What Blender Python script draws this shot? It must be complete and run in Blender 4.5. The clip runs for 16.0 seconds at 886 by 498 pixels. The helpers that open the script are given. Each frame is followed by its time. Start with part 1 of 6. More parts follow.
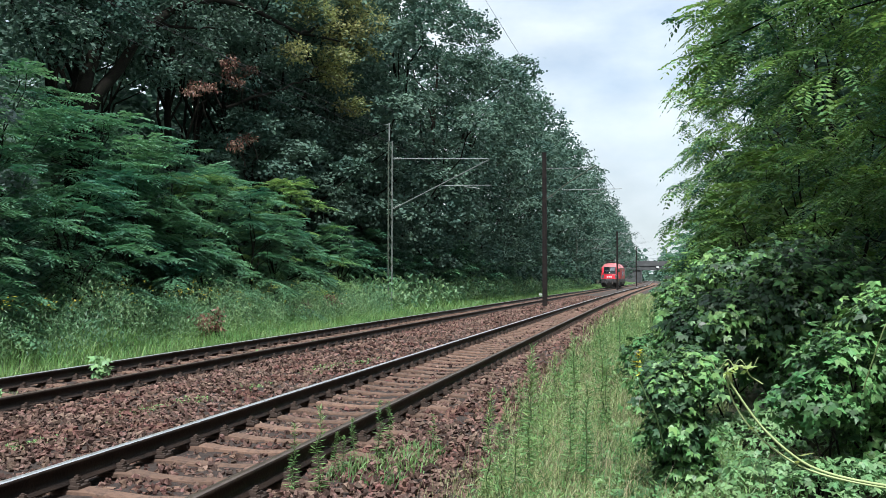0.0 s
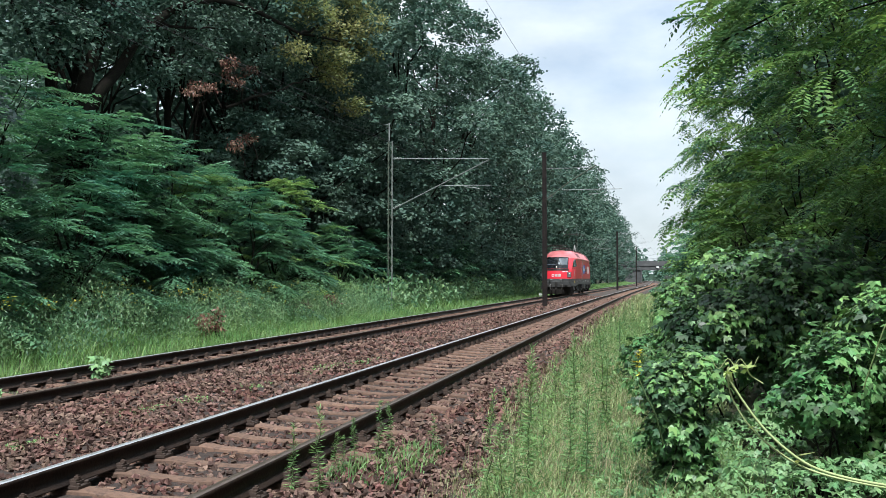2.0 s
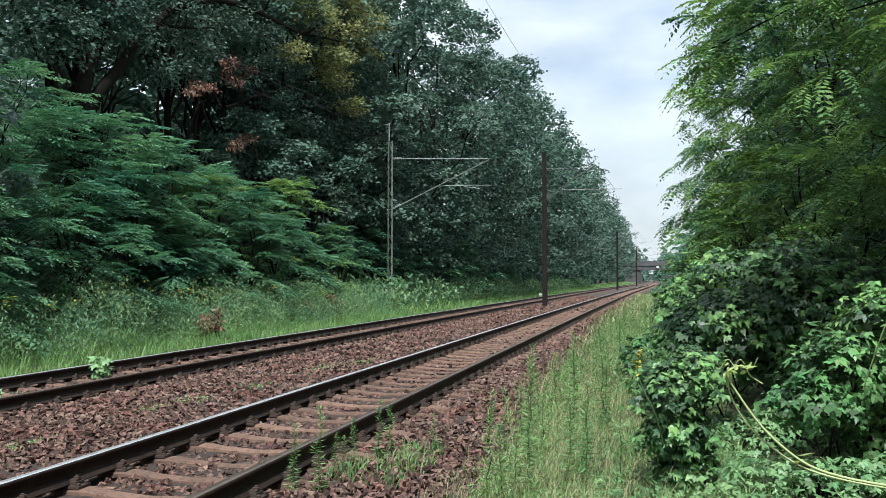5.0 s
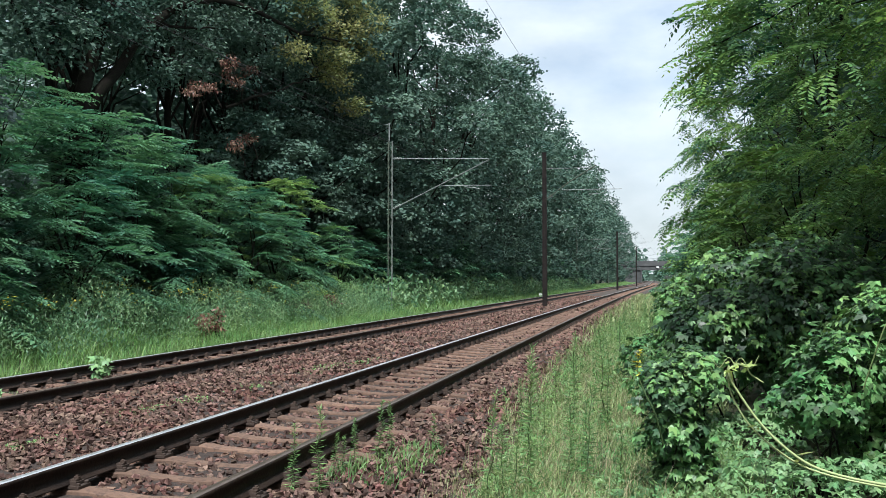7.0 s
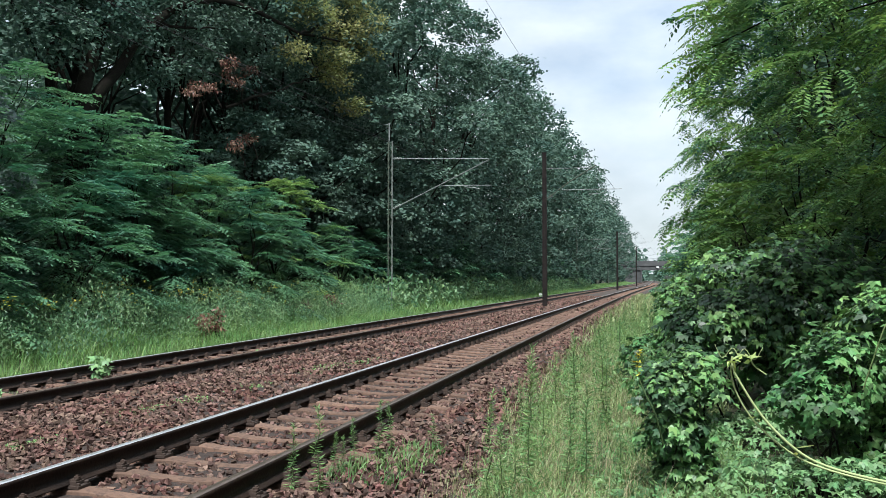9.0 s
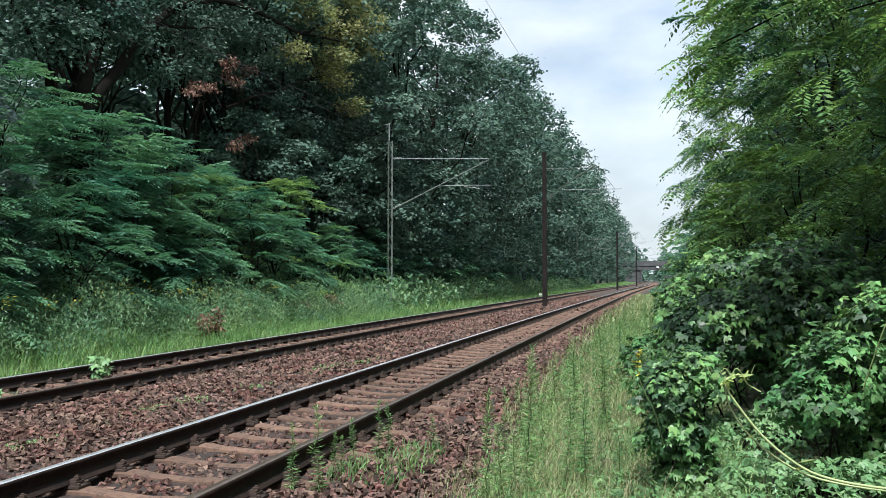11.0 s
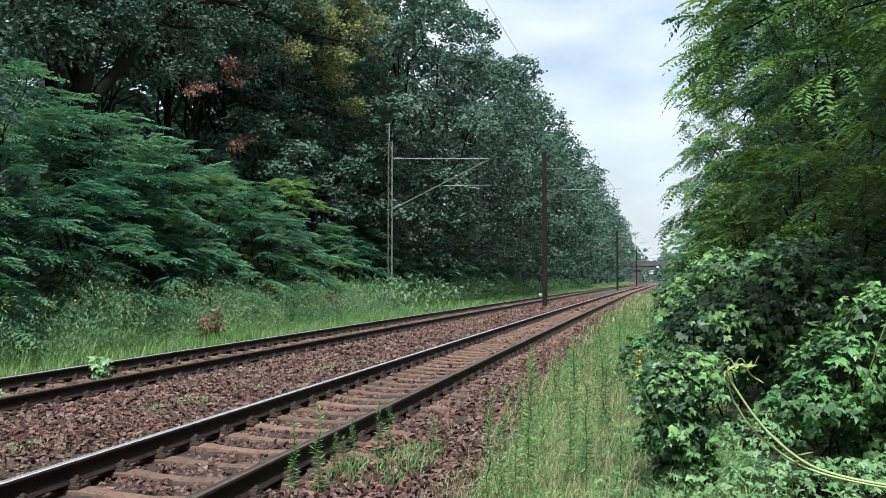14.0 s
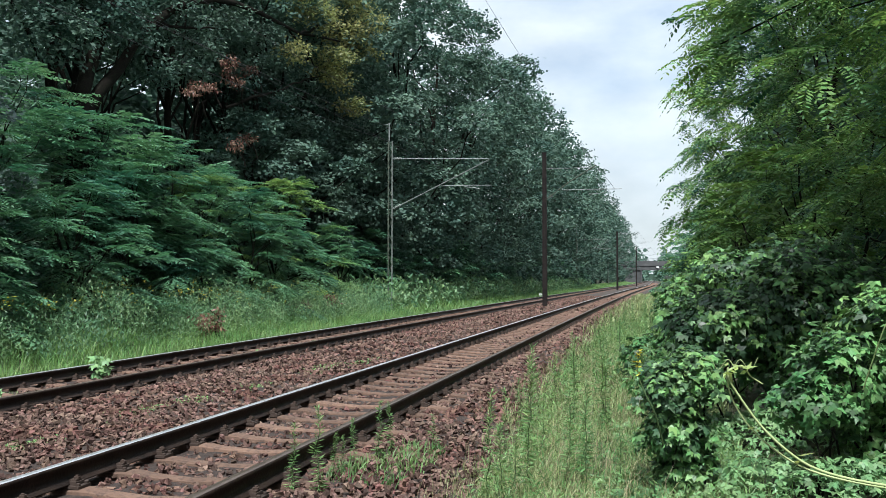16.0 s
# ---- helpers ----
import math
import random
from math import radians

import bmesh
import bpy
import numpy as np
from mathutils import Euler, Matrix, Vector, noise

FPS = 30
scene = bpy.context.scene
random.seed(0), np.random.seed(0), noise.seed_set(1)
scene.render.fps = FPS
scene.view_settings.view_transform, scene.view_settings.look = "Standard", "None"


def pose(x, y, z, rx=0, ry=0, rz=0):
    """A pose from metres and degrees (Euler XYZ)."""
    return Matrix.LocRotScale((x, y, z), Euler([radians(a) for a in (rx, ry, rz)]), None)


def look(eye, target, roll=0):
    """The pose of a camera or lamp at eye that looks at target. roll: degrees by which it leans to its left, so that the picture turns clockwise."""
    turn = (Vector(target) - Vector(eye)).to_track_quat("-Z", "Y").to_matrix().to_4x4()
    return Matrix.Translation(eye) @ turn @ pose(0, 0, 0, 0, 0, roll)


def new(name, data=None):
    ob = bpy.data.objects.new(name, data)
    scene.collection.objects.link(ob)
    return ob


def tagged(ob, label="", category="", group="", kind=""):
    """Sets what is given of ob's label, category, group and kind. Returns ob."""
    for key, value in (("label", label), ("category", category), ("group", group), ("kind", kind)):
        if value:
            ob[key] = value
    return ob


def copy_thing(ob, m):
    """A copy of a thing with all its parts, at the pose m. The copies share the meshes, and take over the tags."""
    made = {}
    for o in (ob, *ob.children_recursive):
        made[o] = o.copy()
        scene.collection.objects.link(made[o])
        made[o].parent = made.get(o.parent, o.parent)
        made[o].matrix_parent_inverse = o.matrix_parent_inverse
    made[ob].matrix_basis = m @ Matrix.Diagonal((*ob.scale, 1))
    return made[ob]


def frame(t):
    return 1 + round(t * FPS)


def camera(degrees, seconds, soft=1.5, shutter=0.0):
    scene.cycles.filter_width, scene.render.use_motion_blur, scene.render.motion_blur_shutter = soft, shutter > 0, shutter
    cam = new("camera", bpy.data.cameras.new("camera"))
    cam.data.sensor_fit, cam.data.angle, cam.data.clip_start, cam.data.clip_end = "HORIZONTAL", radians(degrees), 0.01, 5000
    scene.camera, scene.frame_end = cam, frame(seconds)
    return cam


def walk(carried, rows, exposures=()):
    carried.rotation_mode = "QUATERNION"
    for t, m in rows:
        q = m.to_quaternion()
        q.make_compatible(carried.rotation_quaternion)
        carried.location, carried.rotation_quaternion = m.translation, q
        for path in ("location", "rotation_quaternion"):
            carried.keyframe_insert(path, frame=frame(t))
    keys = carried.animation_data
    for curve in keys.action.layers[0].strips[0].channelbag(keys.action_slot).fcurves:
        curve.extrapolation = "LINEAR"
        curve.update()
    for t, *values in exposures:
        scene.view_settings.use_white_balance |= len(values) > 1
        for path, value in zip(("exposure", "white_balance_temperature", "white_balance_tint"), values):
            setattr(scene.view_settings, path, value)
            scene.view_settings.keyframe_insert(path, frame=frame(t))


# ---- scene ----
from math import sin, cos, pi, exp, sqrt, atan2

# ---------------------------------------------------------------- camera
K = 8.735e-5          # curvature of the line, half of 1 / radius
XN, XF = -3.714, -8.402   # centre of the two tracks abreast of the camera
GAUGE = 1.507
EYE_Z = 1.431         # camera over the rail tops (z = 0)


def off(y):
    """Sideways shift of the curving line at y metres ahead."""
    a = 150.0
    if y <= a:
        return K * y * y
    base, slope = K * a * a, 2 * K * a
    u = min(y - a, 110.0)
    s = base + slope * u - (slope - 0.002) * u * u / 220.0
    return s + max(0.0, y - a - 110.0) * 0.002


offv = np.vectorize(off)

cam = camera(53.88, 16.0, soft=0.8)
YAW, PITCH = radians(13.597), radians(1.947)
eye = Vector((0.0, 0.0, EYE_Z))
aim = eye + 10 * Vector((-sin(YAW) * cos(PITCH), cos(YAW) * cos(PITCH), sin(PITCH)))
EXPOSURE = 0.64
walk(cam, [(0.0, look(eye, aim)), (16.0, look(eye, aim))], [(0.0, EXPOSURE, 5950, 5), (16.0, EXPOSURE, 5950, 5)])

# ---------------------------------------------------------------- world and sun
SUN_EL, SUN_AZ = radians(62), radians(172)   # azimuth clockwise from +Y


def nodes_of(idblock):
    idblock.use_nodes = True
    nt = idblock.node_tree
    nt.nodes.clear()
    return nt, nt.nodes, nt.links


def make_world():
    w = bpy.data.worlds.new("overcast_sky")
    scene.world = w
    nt, n, l = nodes_of(w)
    out = n.new("ShaderNodeOutputWorld")
    bg = n.new("ShaderNodeBackground")
    sky = n.new("ShaderNodeTexSky")
    sky.sky_type = "NISHITA"
    sky.sun_disc = False
    sky.sun_elevation, sky.sun_rotation = SUN_EL, SUN_AZ
    sky.air_density, sky.dust_density = 1.0, 3.0
    tc = n.new("ShaderNodeTexCoord")
    mp = n.new("ShaderNodeMapping")
    mp.inputs["Scale"].default_value = (2.0, 2.0, 4.5)
    mp.inputs["Location"].default_value = (0.35, 0.1, 0.55)
    ns = n.new("ShaderNodeTexNoise")
    ns.inputs["Scale"].default_value = 1.6
    ns.inputs["Detail"].default_value = 6
    ns.inputs["Roughness"].default_value = 0.55
    ramp = n.new("ShaderNodeValToRGB")
    ramp.color_ramp.elements[0].position, ramp.color_ramp.elements[1].position = 0.36, 0.60
    ramp.color_ramp.elements[0].color = (0.42, 0.42, 0.42, 1)
    ramp.color_ramp.elements[1].color = (0.95, 0.95, 0.95, 1)
    ns2 = n.new("ShaderNodeTexNoise")
    ns2.inputs["Scale"].default_value = 3.1
    ns2.inputs["Detail"].default_value = 7
    shade = n.new("ShaderNodeMapRange")
    shade.inputs["From Min"].default_value, shade.inputs["From Max"].default_value = 0.3, 0.62
    shade.inputs["To Min"].default_value, shade.inputs["To Max"].default_value = CLOUD * 0.88, CLOUD * 1.08
    cl = n.new("ShaderNodeVectorMath")
    cl.operation = "SCALE"
    cl.inputs[0].default_value = (0.97, 0.99, 1.0)
    sc = n.new("ShaderNodeVectorMath")
    sc.operation = "SCALE"
    sc.inputs["Scale"].default_value = 1.0
    mix = n.new("ShaderNodeMix")
    mix.data_type = "RGBA"
    l.new(tc.outputs["Generated"], mp.inputs["Vector"])
    l.new(mp.outputs["Vector"], ns.inputs["Vector"])
    l.new(mp.outputs["Vector"], ns2.inputs["Vector"])
    l.new(ns.outputs["Fac"], ramp.inputs["Fac"])
    l.new(ns2.outputs["Fac"], shade.inputs["Value"])
    # an overcast sky is brighter overhead than at the horizon
    xyz = n.new("ShaderNodeSeparateXYZ")
    lift = n.new("ShaderNodeMapRange")
    lift.inputs["To Min"].default_value, lift.inputs["To Max"].default_value = 1.0, 1.4
    both = n.new("ShaderNodeMath")
    both.operation = "MULTIPLY"
    l.new(tc.outputs["Generated"], xyz.inputs["Vector"])
    l.new(xyz.outputs["Z"], lift.inputs["Value"])
    l.new(shade.outputs["Result"], both.inputs[0])
    l.new(lift.outputs["Result"], both.inputs[1])
    l.new(both.outputs[0], cl.inputs["Scale"])
    l.new(sky.outputs["Color"], sc.inputs[0])
    l.new(ramp.outputs["Color"], mix.inputs["Factor"])
    l.new(sc.outputs["Vector"], mix.inputs["A"])
    l.new(cl.outputs["Vector"], mix.inputs["B"])
    l.new(mix.outputs["Result"], bg.inputs["Color"])
    bg.inputs["Strength"].default_value = SKY_STRENGTH
    l.new(bg.outputs["Background"], out.inputs["Surface"])


SKY_STRENGTH, CLOUD = 0.12, 5.0
make_world()
sun_data = bpy.data.lights.new("sun", "SUN")
sun_data.energy, sun_data.angle, sun_data.color = 5.0, radians(6), (1.0, 0.96, 0.89)
sun = new("sun", sun_data)
sun_dir = Vector((sin(SUN_AZ) * cos(SUN_EL), cos(SUN_AZ) * cos(SUN_EL), sin(SUN_EL)))
sun.matrix_world = look(sun_dir * 50, (0, 0, 0))


# ---------------------------------------------------------------- materials
def material(name, c1, c2, rough=0.8, scale=6.0, metal=0.0, bump=0.0, bump_scale=None, fine=None, c3=None,
             spread="object", per="", per_amount=0.0, translucent=0.0, coat=0.0, hue=0.0, detail=5, spec=0.5):
    """Two colours by broad noise, a third by fine noise, value spread per object or per island."""
    m = bpy.data.materials.new(name)
    nt, n, l = nodes_of(m)
    out = n.new("ShaderNodeOutputMaterial")
    b = n.new("ShaderNodeBsdfPrincipled")
    b.inputs["Roughness"].default_value = rough
    b.inputs["Metallic"].default_value = metal
    b.inputs["Coat Weight"].default_value = coat
    b.inputs["Specular IOR Level"].default_value = spec
    geo = n.new("ShaderNodeNewGeometry")
    tc = n.new("ShaderNodeTexCoord")
    vec = tc.outputs["Object"] if spread == "object" else geo.outputs["Position"]
    ns = n.new("ShaderNodeTexNoise")
    ns.inputs["Scale"].default_value, ns.inputs["Detail"].default_value = scale, detail
    l.new(vec, ns.inputs["Vector"])
    rp = n.new("ShaderNodeMapRange")
    rp.inputs["From Min"].default_value, rp.inputs["From Max"].default_value = 0.35, 0.65
    l.new(ns.outputs["Fac"], rp.inputs["Value"])
    mix = n.new("ShaderNodeMix")
    mix.data_type = "RGBA"
    mix.inputs["A"].default_value, mix.inputs["B"].default_value = (*c1, 1), (*c2, 1)
    l.new(rp.outputs["Result"], mix.inputs["Factor"])
    col = mix.outputs["Result"]
    fs = fine or scale * 9
    nf = n.new("ShaderNodeTexNoise")
    nf.inputs["Scale"].default_value, nf.inputs["Detail"].default_value = fs, 4
    l.new(vec, nf.inputs["Vector"])
    if c3:
        rf = n.new("ShaderNodeMapRange")
        rf.inputs["From Min"].default_value, rf.inputs["From Max"].default_value = 0.52, 0.68
        l.new(nf.outputs["Fac"], rf.inputs["Value"])
        m2 = n.new("ShaderNodeMix")
        m2.data_type = "RGBA"
        m2.inputs["B"].default_value = (*c3, 1)
        l.new(rf.outputs["Result"], m2.inputs["Factor"])
        l.new(col, m2.inputs["A"])
        col = m2.outputs["Result"]
    if per:
        hs = n.new("ShaderNodeHueSaturation")
        if per == "object":
            rnd = n.new("ShaderNodeObjectInfo").outputs["Random"]
        else:
            rnd = geo.outputs["Random Per Island"]
        mr = n.new("ShaderNodeMapRange")
        mr.inputs["To Min"].default_value, mr.inputs["To Max"].default_value = 1 - per_amount, 1 + per_amount
        l.new(rnd, mr.inputs["Value"])
        l.new(mr.outputs["Result"], hs.inputs["Value"])
        if hue:
            mh = n.new("ShaderNodeMapRange")
            mh.inputs["To Min"].default_value, mh.inputs["To Max"].default_value = 0.5 - hue, 0.5 + hue
            fr = n.new("ShaderNodeMath")
            fr.operation = "FRACT"
            mu = n.new("ShaderNodeMath")
            mu.operation = "MULTIPLY"
            mu.inputs[1].default_value = 7.31
            l.new(rnd, mu.inputs[0])
            l.new(mu.outputs[0], fr.inputs[0])
            l.new(fr.outputs[0], mh.inputs["Value"])
            l.new(mh.outputs["Result"], hs.inputs["Hue"])
        l.new(col, hs.inputs["Color"])
        col = hs.outputs["Color"]
    l.new(col, b.inputs["Base Color"])
    if bump:
        bp = n.new("ShaderNodeBump")
        bp.inputs["Strength"].default_value = bump
        bp.inputs["Distance"].default_value = 0.02
        nb = nf
        if bump_scale:
            nb = n.new("ShaderNodeTexNoise")
            nb.inputs["Scale"].default_value, nb.inputs["Detail"].default_value = bump_scale, 5
            l.new(vec, nb.inputs["Vector"])
        l.new(nb.outputs["Fac"], bp.inputs["Height"])
        l.new(bp.outputs["Normal"], b.inputs["Normal"])
    shader = b.outputs["BSDF"]
    if translucent:
        tr = n.new("ShaderNodeBsdfTranslucent")
        ts = n.new("ShaderNodeHueSaturation")
        ts.inputs["Hue"].default_value, ts.inputs["Saturation"].default_value, ts.inputs["Value"].default_value = 0.475, 1.1, 1.5
        l.new(col, ts.inputs["Color"])
        l.new(ts.outputs["Color"], tr.inputs["Color"])
        ms = n.new("ShaderNodeMixShader")
        ms.inputs["Fac"].default_value = translucent
        l.new(shader, ms.inputs[1])
        l.new(tr.outputs["BSDF"], ms.inputs[2])
        shader = ms.outputs["Shader"]
    l.new(shader, out.inputs["Surface"])
    return m


def glow(name, colour, strength):
    m = bpy.data.materials.new(name)
    nt, n, l = nodes_of(m)
    out, e = n.new("ShaderNodeOutputMaterial"), n.new("ShaderNodeEmission")
    e.inputs["Color"].default_value, e.inputs["Strength"].default_value = (*colour, 1), strength
    l.new(e.outputs["Emission"], out.inputs["Surface"])
    return m


def plain(name, colour, rough=0.5, metal=0.0, coat=0.0, wear=0.12, scale=3.0):
    c = Vector(colour)
    return material(name, c * (1 - wear), c * (1 + wear), rough, scale, metal, coat=coat)


M = {}
M["rail"] = material("rusty_rail_steel", (0.022, 0.015, 0.013), (0.040, 0.025, 0.019), 0.6, 5, 0.3, 0.2, c3=(0.016, 0.012, 0.011), spec=0.25)
M["railtop"] = material("polished_rail_top", (0.80, 0.80, 0.82), (0.7, 0.7, 0.72), 0.38, 3, 0.85)
M["railtop_dull"] = material("brown_rail_top", (0.16, 0.12, 0.10), (0.22, 0.17, 0.14), 0.4, 3, 0.8)
M["sleeper"] = material("concrete_sleeper", (0.090, 0.052, 0.037), (0.155, 0.092, 0.066), 0.9, 2.2, 0, 0.4, 60, c3=(0.075, 0.046, 0.036), per="object", per_amount=0.22)
M["iron"] = material("rusty_iron", (0.035, 0.024, 0.02), (0.07, 0.045, 0.035), 0.75, 8, 0.2, 0.2)
# bed darker than its stones: the shade in their gaps is in this colour
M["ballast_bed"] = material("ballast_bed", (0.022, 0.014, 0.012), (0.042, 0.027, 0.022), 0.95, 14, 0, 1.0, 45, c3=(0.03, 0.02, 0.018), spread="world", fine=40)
M["stone"] = material("ballast_stone", (0.105, 0.056, 0.046), (0.142, 0.098, 0.081), 0.95, 1.2, 0, 0.3, c3=(0.075, 0.038, 0.032), spread="world", fine=60, per="island", per_amount=0.7, hue=0.018, spec=0.2)
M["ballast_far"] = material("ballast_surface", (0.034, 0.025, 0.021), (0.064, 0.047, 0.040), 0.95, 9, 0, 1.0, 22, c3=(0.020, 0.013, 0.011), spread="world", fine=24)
M["soil"] = material("grassy_soil", (0.030, 0.034, 0.016), (0.050, 0.055, 0.022), 1.0, 0.7, 0, 0.8, 30, c3=(0.036, 0.030, 0.022), spread="world", fine=9)
M["bark"] = material("dark_bark", (0.009, 0.008, 0.007), (0.019, 0.016, 0.014), 0.95, 3, 0, 0.8, 25, c3=(0.020, 0.026, 0.014), spec=0.08)
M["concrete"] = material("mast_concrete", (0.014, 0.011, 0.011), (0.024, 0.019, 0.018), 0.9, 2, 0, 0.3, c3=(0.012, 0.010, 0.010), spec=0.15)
M["bridge"] = material("bridge_concrete", (0.055, 0.056, 0.06), (0.085, 0.086, 0.09), 0.9, 0.5, 0, 0.3, c3=(0.07, 0.07, 0.07))
M["galv"] = material("galvanised_steel", (0.17, 0.19, 0.19), (0.26, 0.28, 0.28), 0.55, 4, 0.4)
M["greensteel"] = material("green_painted_steel", (0.05, 0.075, 0.055), (0.08, 0.105, 0.08), 0.7, 5, 0.1, c3=(0.10, 0.07, 0.05))
M["wire"] = plain("dark_wire", (0.035, 0.035, 0.038), 0.6, 0.4)
M["red"] = material("traffic_red_paint", (0.66, 0.030, 0.050), (0.70, 0.036, 0.058), 0.30, 0.5, 0, coat=0.3)
# roof red: dust, and the sky's sheen mixed in as paler pink
M["roofred"] = material("dusty_sky_sheen_red_roof", (0.52, 0.12, 0.13), (0.62, 0.20, 0.21), 0.45, 1.2, 0, coat=0.2, c3=(0.46, 0.10, 0.11))
M["grey"] = material("grey_skirt_paint", (0.052, 0.056, 0.058), (0.074, 0.077, 0.080), 0.55, 1.5, 0, c3=(0.05, 0.045, 0.042))
M["darkgrey"] = material("dark_grey_paint", (0.022, 0.023, 0.025), (0.036, 0.036, 0.038), 0.6, 3, 0, c3=(0.04, 0.034, 0.03))
M["under"] = material("grimy_underframe", (0.016, 0.014, 0.013), (0.032, 0.027, 0.024), 0.8, 4, 0, 0.2)
M["white"] = plain("white_paint", (0.8, 0.8, 0.8), 0.5, wear=0.05)
M["bluepaint"] = plain("blue_paint", (0.02, 0.13, 0.42), 0.45, wear=0.06)
M["letterdark"] = plain("dark_lettering", (0.05, 0.045, 0.05), 0.5)
M["glass"] = plain("dark_cab_glass", (0.02, 0.025, 0.03), 0.06, coat=1.0)
M["louvre"] = plain("maroon_louvre", (0.10, 0.018, 0.022), 0.6)
M["steelbright"] = plain("worn_steel", (0.35, 0.34, 0.33), 0.4, 0.8)
M["yellow"] = plain("yellow_paint", (0.7, 0.5, 0.03), 0.5)
M["lamp"] = glow("headlight_glow", (1.0, 0.90, 0.70), 2.0)
M["lampglass"] = plain("headlight_glass", (0.25, 0.28, 0.3), 0.1, coat=1.0)


def leaf_mat(name, c1, c2, amount=0.4, tl=0.30, rough=0.45, hue=0.02, scale=0.35, c3=None, spec=0.3):
    return material(name, c1, c2, rough, scale, spread="world", per="island", per_amount=amount, translucent=tl, hue=hue, c3=c3, fine=2.2, detail=3, spec=spec)


M["oak"] = leaf_mat("oak_leaf", (0.046, 0.088, 0.072), (0.100, 0.154, 0.118), spec=0.1, rough=0.55, amount=0.3, tl=0.2)
M["oaklight"] = leaf_mat("yellowing_oak_leaf", (0.16, 0.20, 0.085), (0.25, 0.26, 0.11), tl=0.4)
M["pinnate"] = leaf_mat("pinnate_leaf", (0.036, 0.104, 0.074), (0.108, 0.218, 0.112), amount=0.3, scale=0.5, tl=0.28)
M["groundcover"] = leaf_mat("ground_creeper_leaf", (0.10, 0.205, 0.085), (0.20, 0.31, 0.145), scale=1.4, tl=0.2)
# noise patches paint shaded blue-green and sunlit lime into the robinia leaves
M["robinia"] = leaf_mat("robinia_leaf", (0.024, 0.072, 0.052), (0.165, 0.295, 0.080), tl=0.28, scale=0.9, spec=0.15, rough=0.55, amount=0.25)
M["dead"] = leaf_mat("dead_brown_leaf", (0.13, 0.075, 0.055), (0.20, 0.115, 0.085), tl=0.2)
M["creeper"] = leaf_mat("creeper_leaf", (0.065, 0.165, 0.060), (0.16, 0.285, 0.098), scale=1.1, tl=0.2, amount=0.55, spec=0.3, rough=0.42)
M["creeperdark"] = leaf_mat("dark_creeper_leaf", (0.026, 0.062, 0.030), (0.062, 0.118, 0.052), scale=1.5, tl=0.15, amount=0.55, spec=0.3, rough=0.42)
M["rightbush"] = leaf_mat("hedge_leaf", (0.08, 0.175, 0.05), (0.17, 0.29, 0.08), scale=0.8)
M["weed"] = leaf_mat("weed_leaf", (0.10, 0.205, 0.075), (0.19, 0.30, 0.115), scale=1.2)
M["grass"] = leaf_mat("grass_blade", (0.125, 0.20, 0.075), (0.32, 0.365, 0.175), scale=1.5, amount=0.55, c3=(0.36, 0.36, 0.22))
M["meadow"] = leaf_mat("meadow_blade", (0.080, 0.185, 0.055), (0.185, 0.30, 0.105), scale=0.6, amount=0.45)
M["herb"] = leaf_mat("herb_leaf", (0.085, 0.175, 0.095), (0.17, 0.27, 0.125), scale=0.7)
M["drygrass"] = leaf_mat("dry_grass", (0.30, 0.27, 0.16), (0.38, 0.33, 0.20), scale=0.9)
M["stem"] = material("green_stem", (0.05, 0.085, 0.03), (0.08, 0.12, 0.04), 0.6, 4)
M["vine"] = material("pale_vine_stem", (0.30, 0.37, 0.15), (0.42, 0.48, 0.24), 0.55, 6)


# ---------------------------------------------------------------- mesh helpers
def mesh_from(name, verts, faces, mats, idx=None, smooth=False):
    me = bpy.data.meshes.new(name)
    me.from_pydata([tuple(v) for v in verts], [], [tuple(f) for f in faces])
    for m in mats if isinstance(mats, (list, tuple)) else [mats]:
        me.materials.append(m)
    if idx is not None:
        me.polygons.foreach_set("material_index", np.asarray(idx, dtype=np.int32))
    if smooth:
        me.polygons.foreach_set("use_smooth", np.ones(len(me.polygons), dtype=bool))
    me.update()
    return me


def mesh_np(name, verts, faces, mats, idx=None):
    """A mesh out of arrays: verts (n, 3), faces (m, k) all of one size."""
    verts, faces = np.asarray(verts, dtype=np.float32), np.asarray(faces, dtype=np.int32)
    me = bpy.data.meshes.new(name)
    k = faces.shape[1]
    me.vertices.add(len(verts))
    me.vertices.foreach_set("co", verts.ravel())
    me.loops.add(faces.size)
    me.loops.foreach_set("vertex_index", faces.ravel())
    me.polygons.add(len(faces))
    me.polygons.foreach_set("loop_start", np.arange(0, faces.size, k, dtype=np.int32))
    for m in mats if isinstance(mats, (list, tuple)) else [mats]:
        me.materials.append(m)
    if idx is not None:
        me.polygons.foreach_set("material_index", np.asarray(idx, dtype=np.int32))
    me.update(calc_edges=True)
    return me


def ob_of(name, me, parent=None, label="", m=None):
    ob = new(name, me)
    if parent is not None:
        ob.parent = parent
    if m is not None:
        ob.matrix_basis = m
    if label:
        tagged(ob, label)
    return ob


def part(name, bm, mat, parent, label="", smooth=False):
    me = bpy.data.meshes.new(name)
    bm.to_mesh(me)
    bm.free()
    for m in mat if isinstance(mat, (list, tuple)) else [mat]:
        me.materials.append(m)
    if smooth:
        me.polygons.foreach_set("use_smooth", np.ones(len(me.polygons), dtype=bool))
    return ob_of(name, me, parent, label)


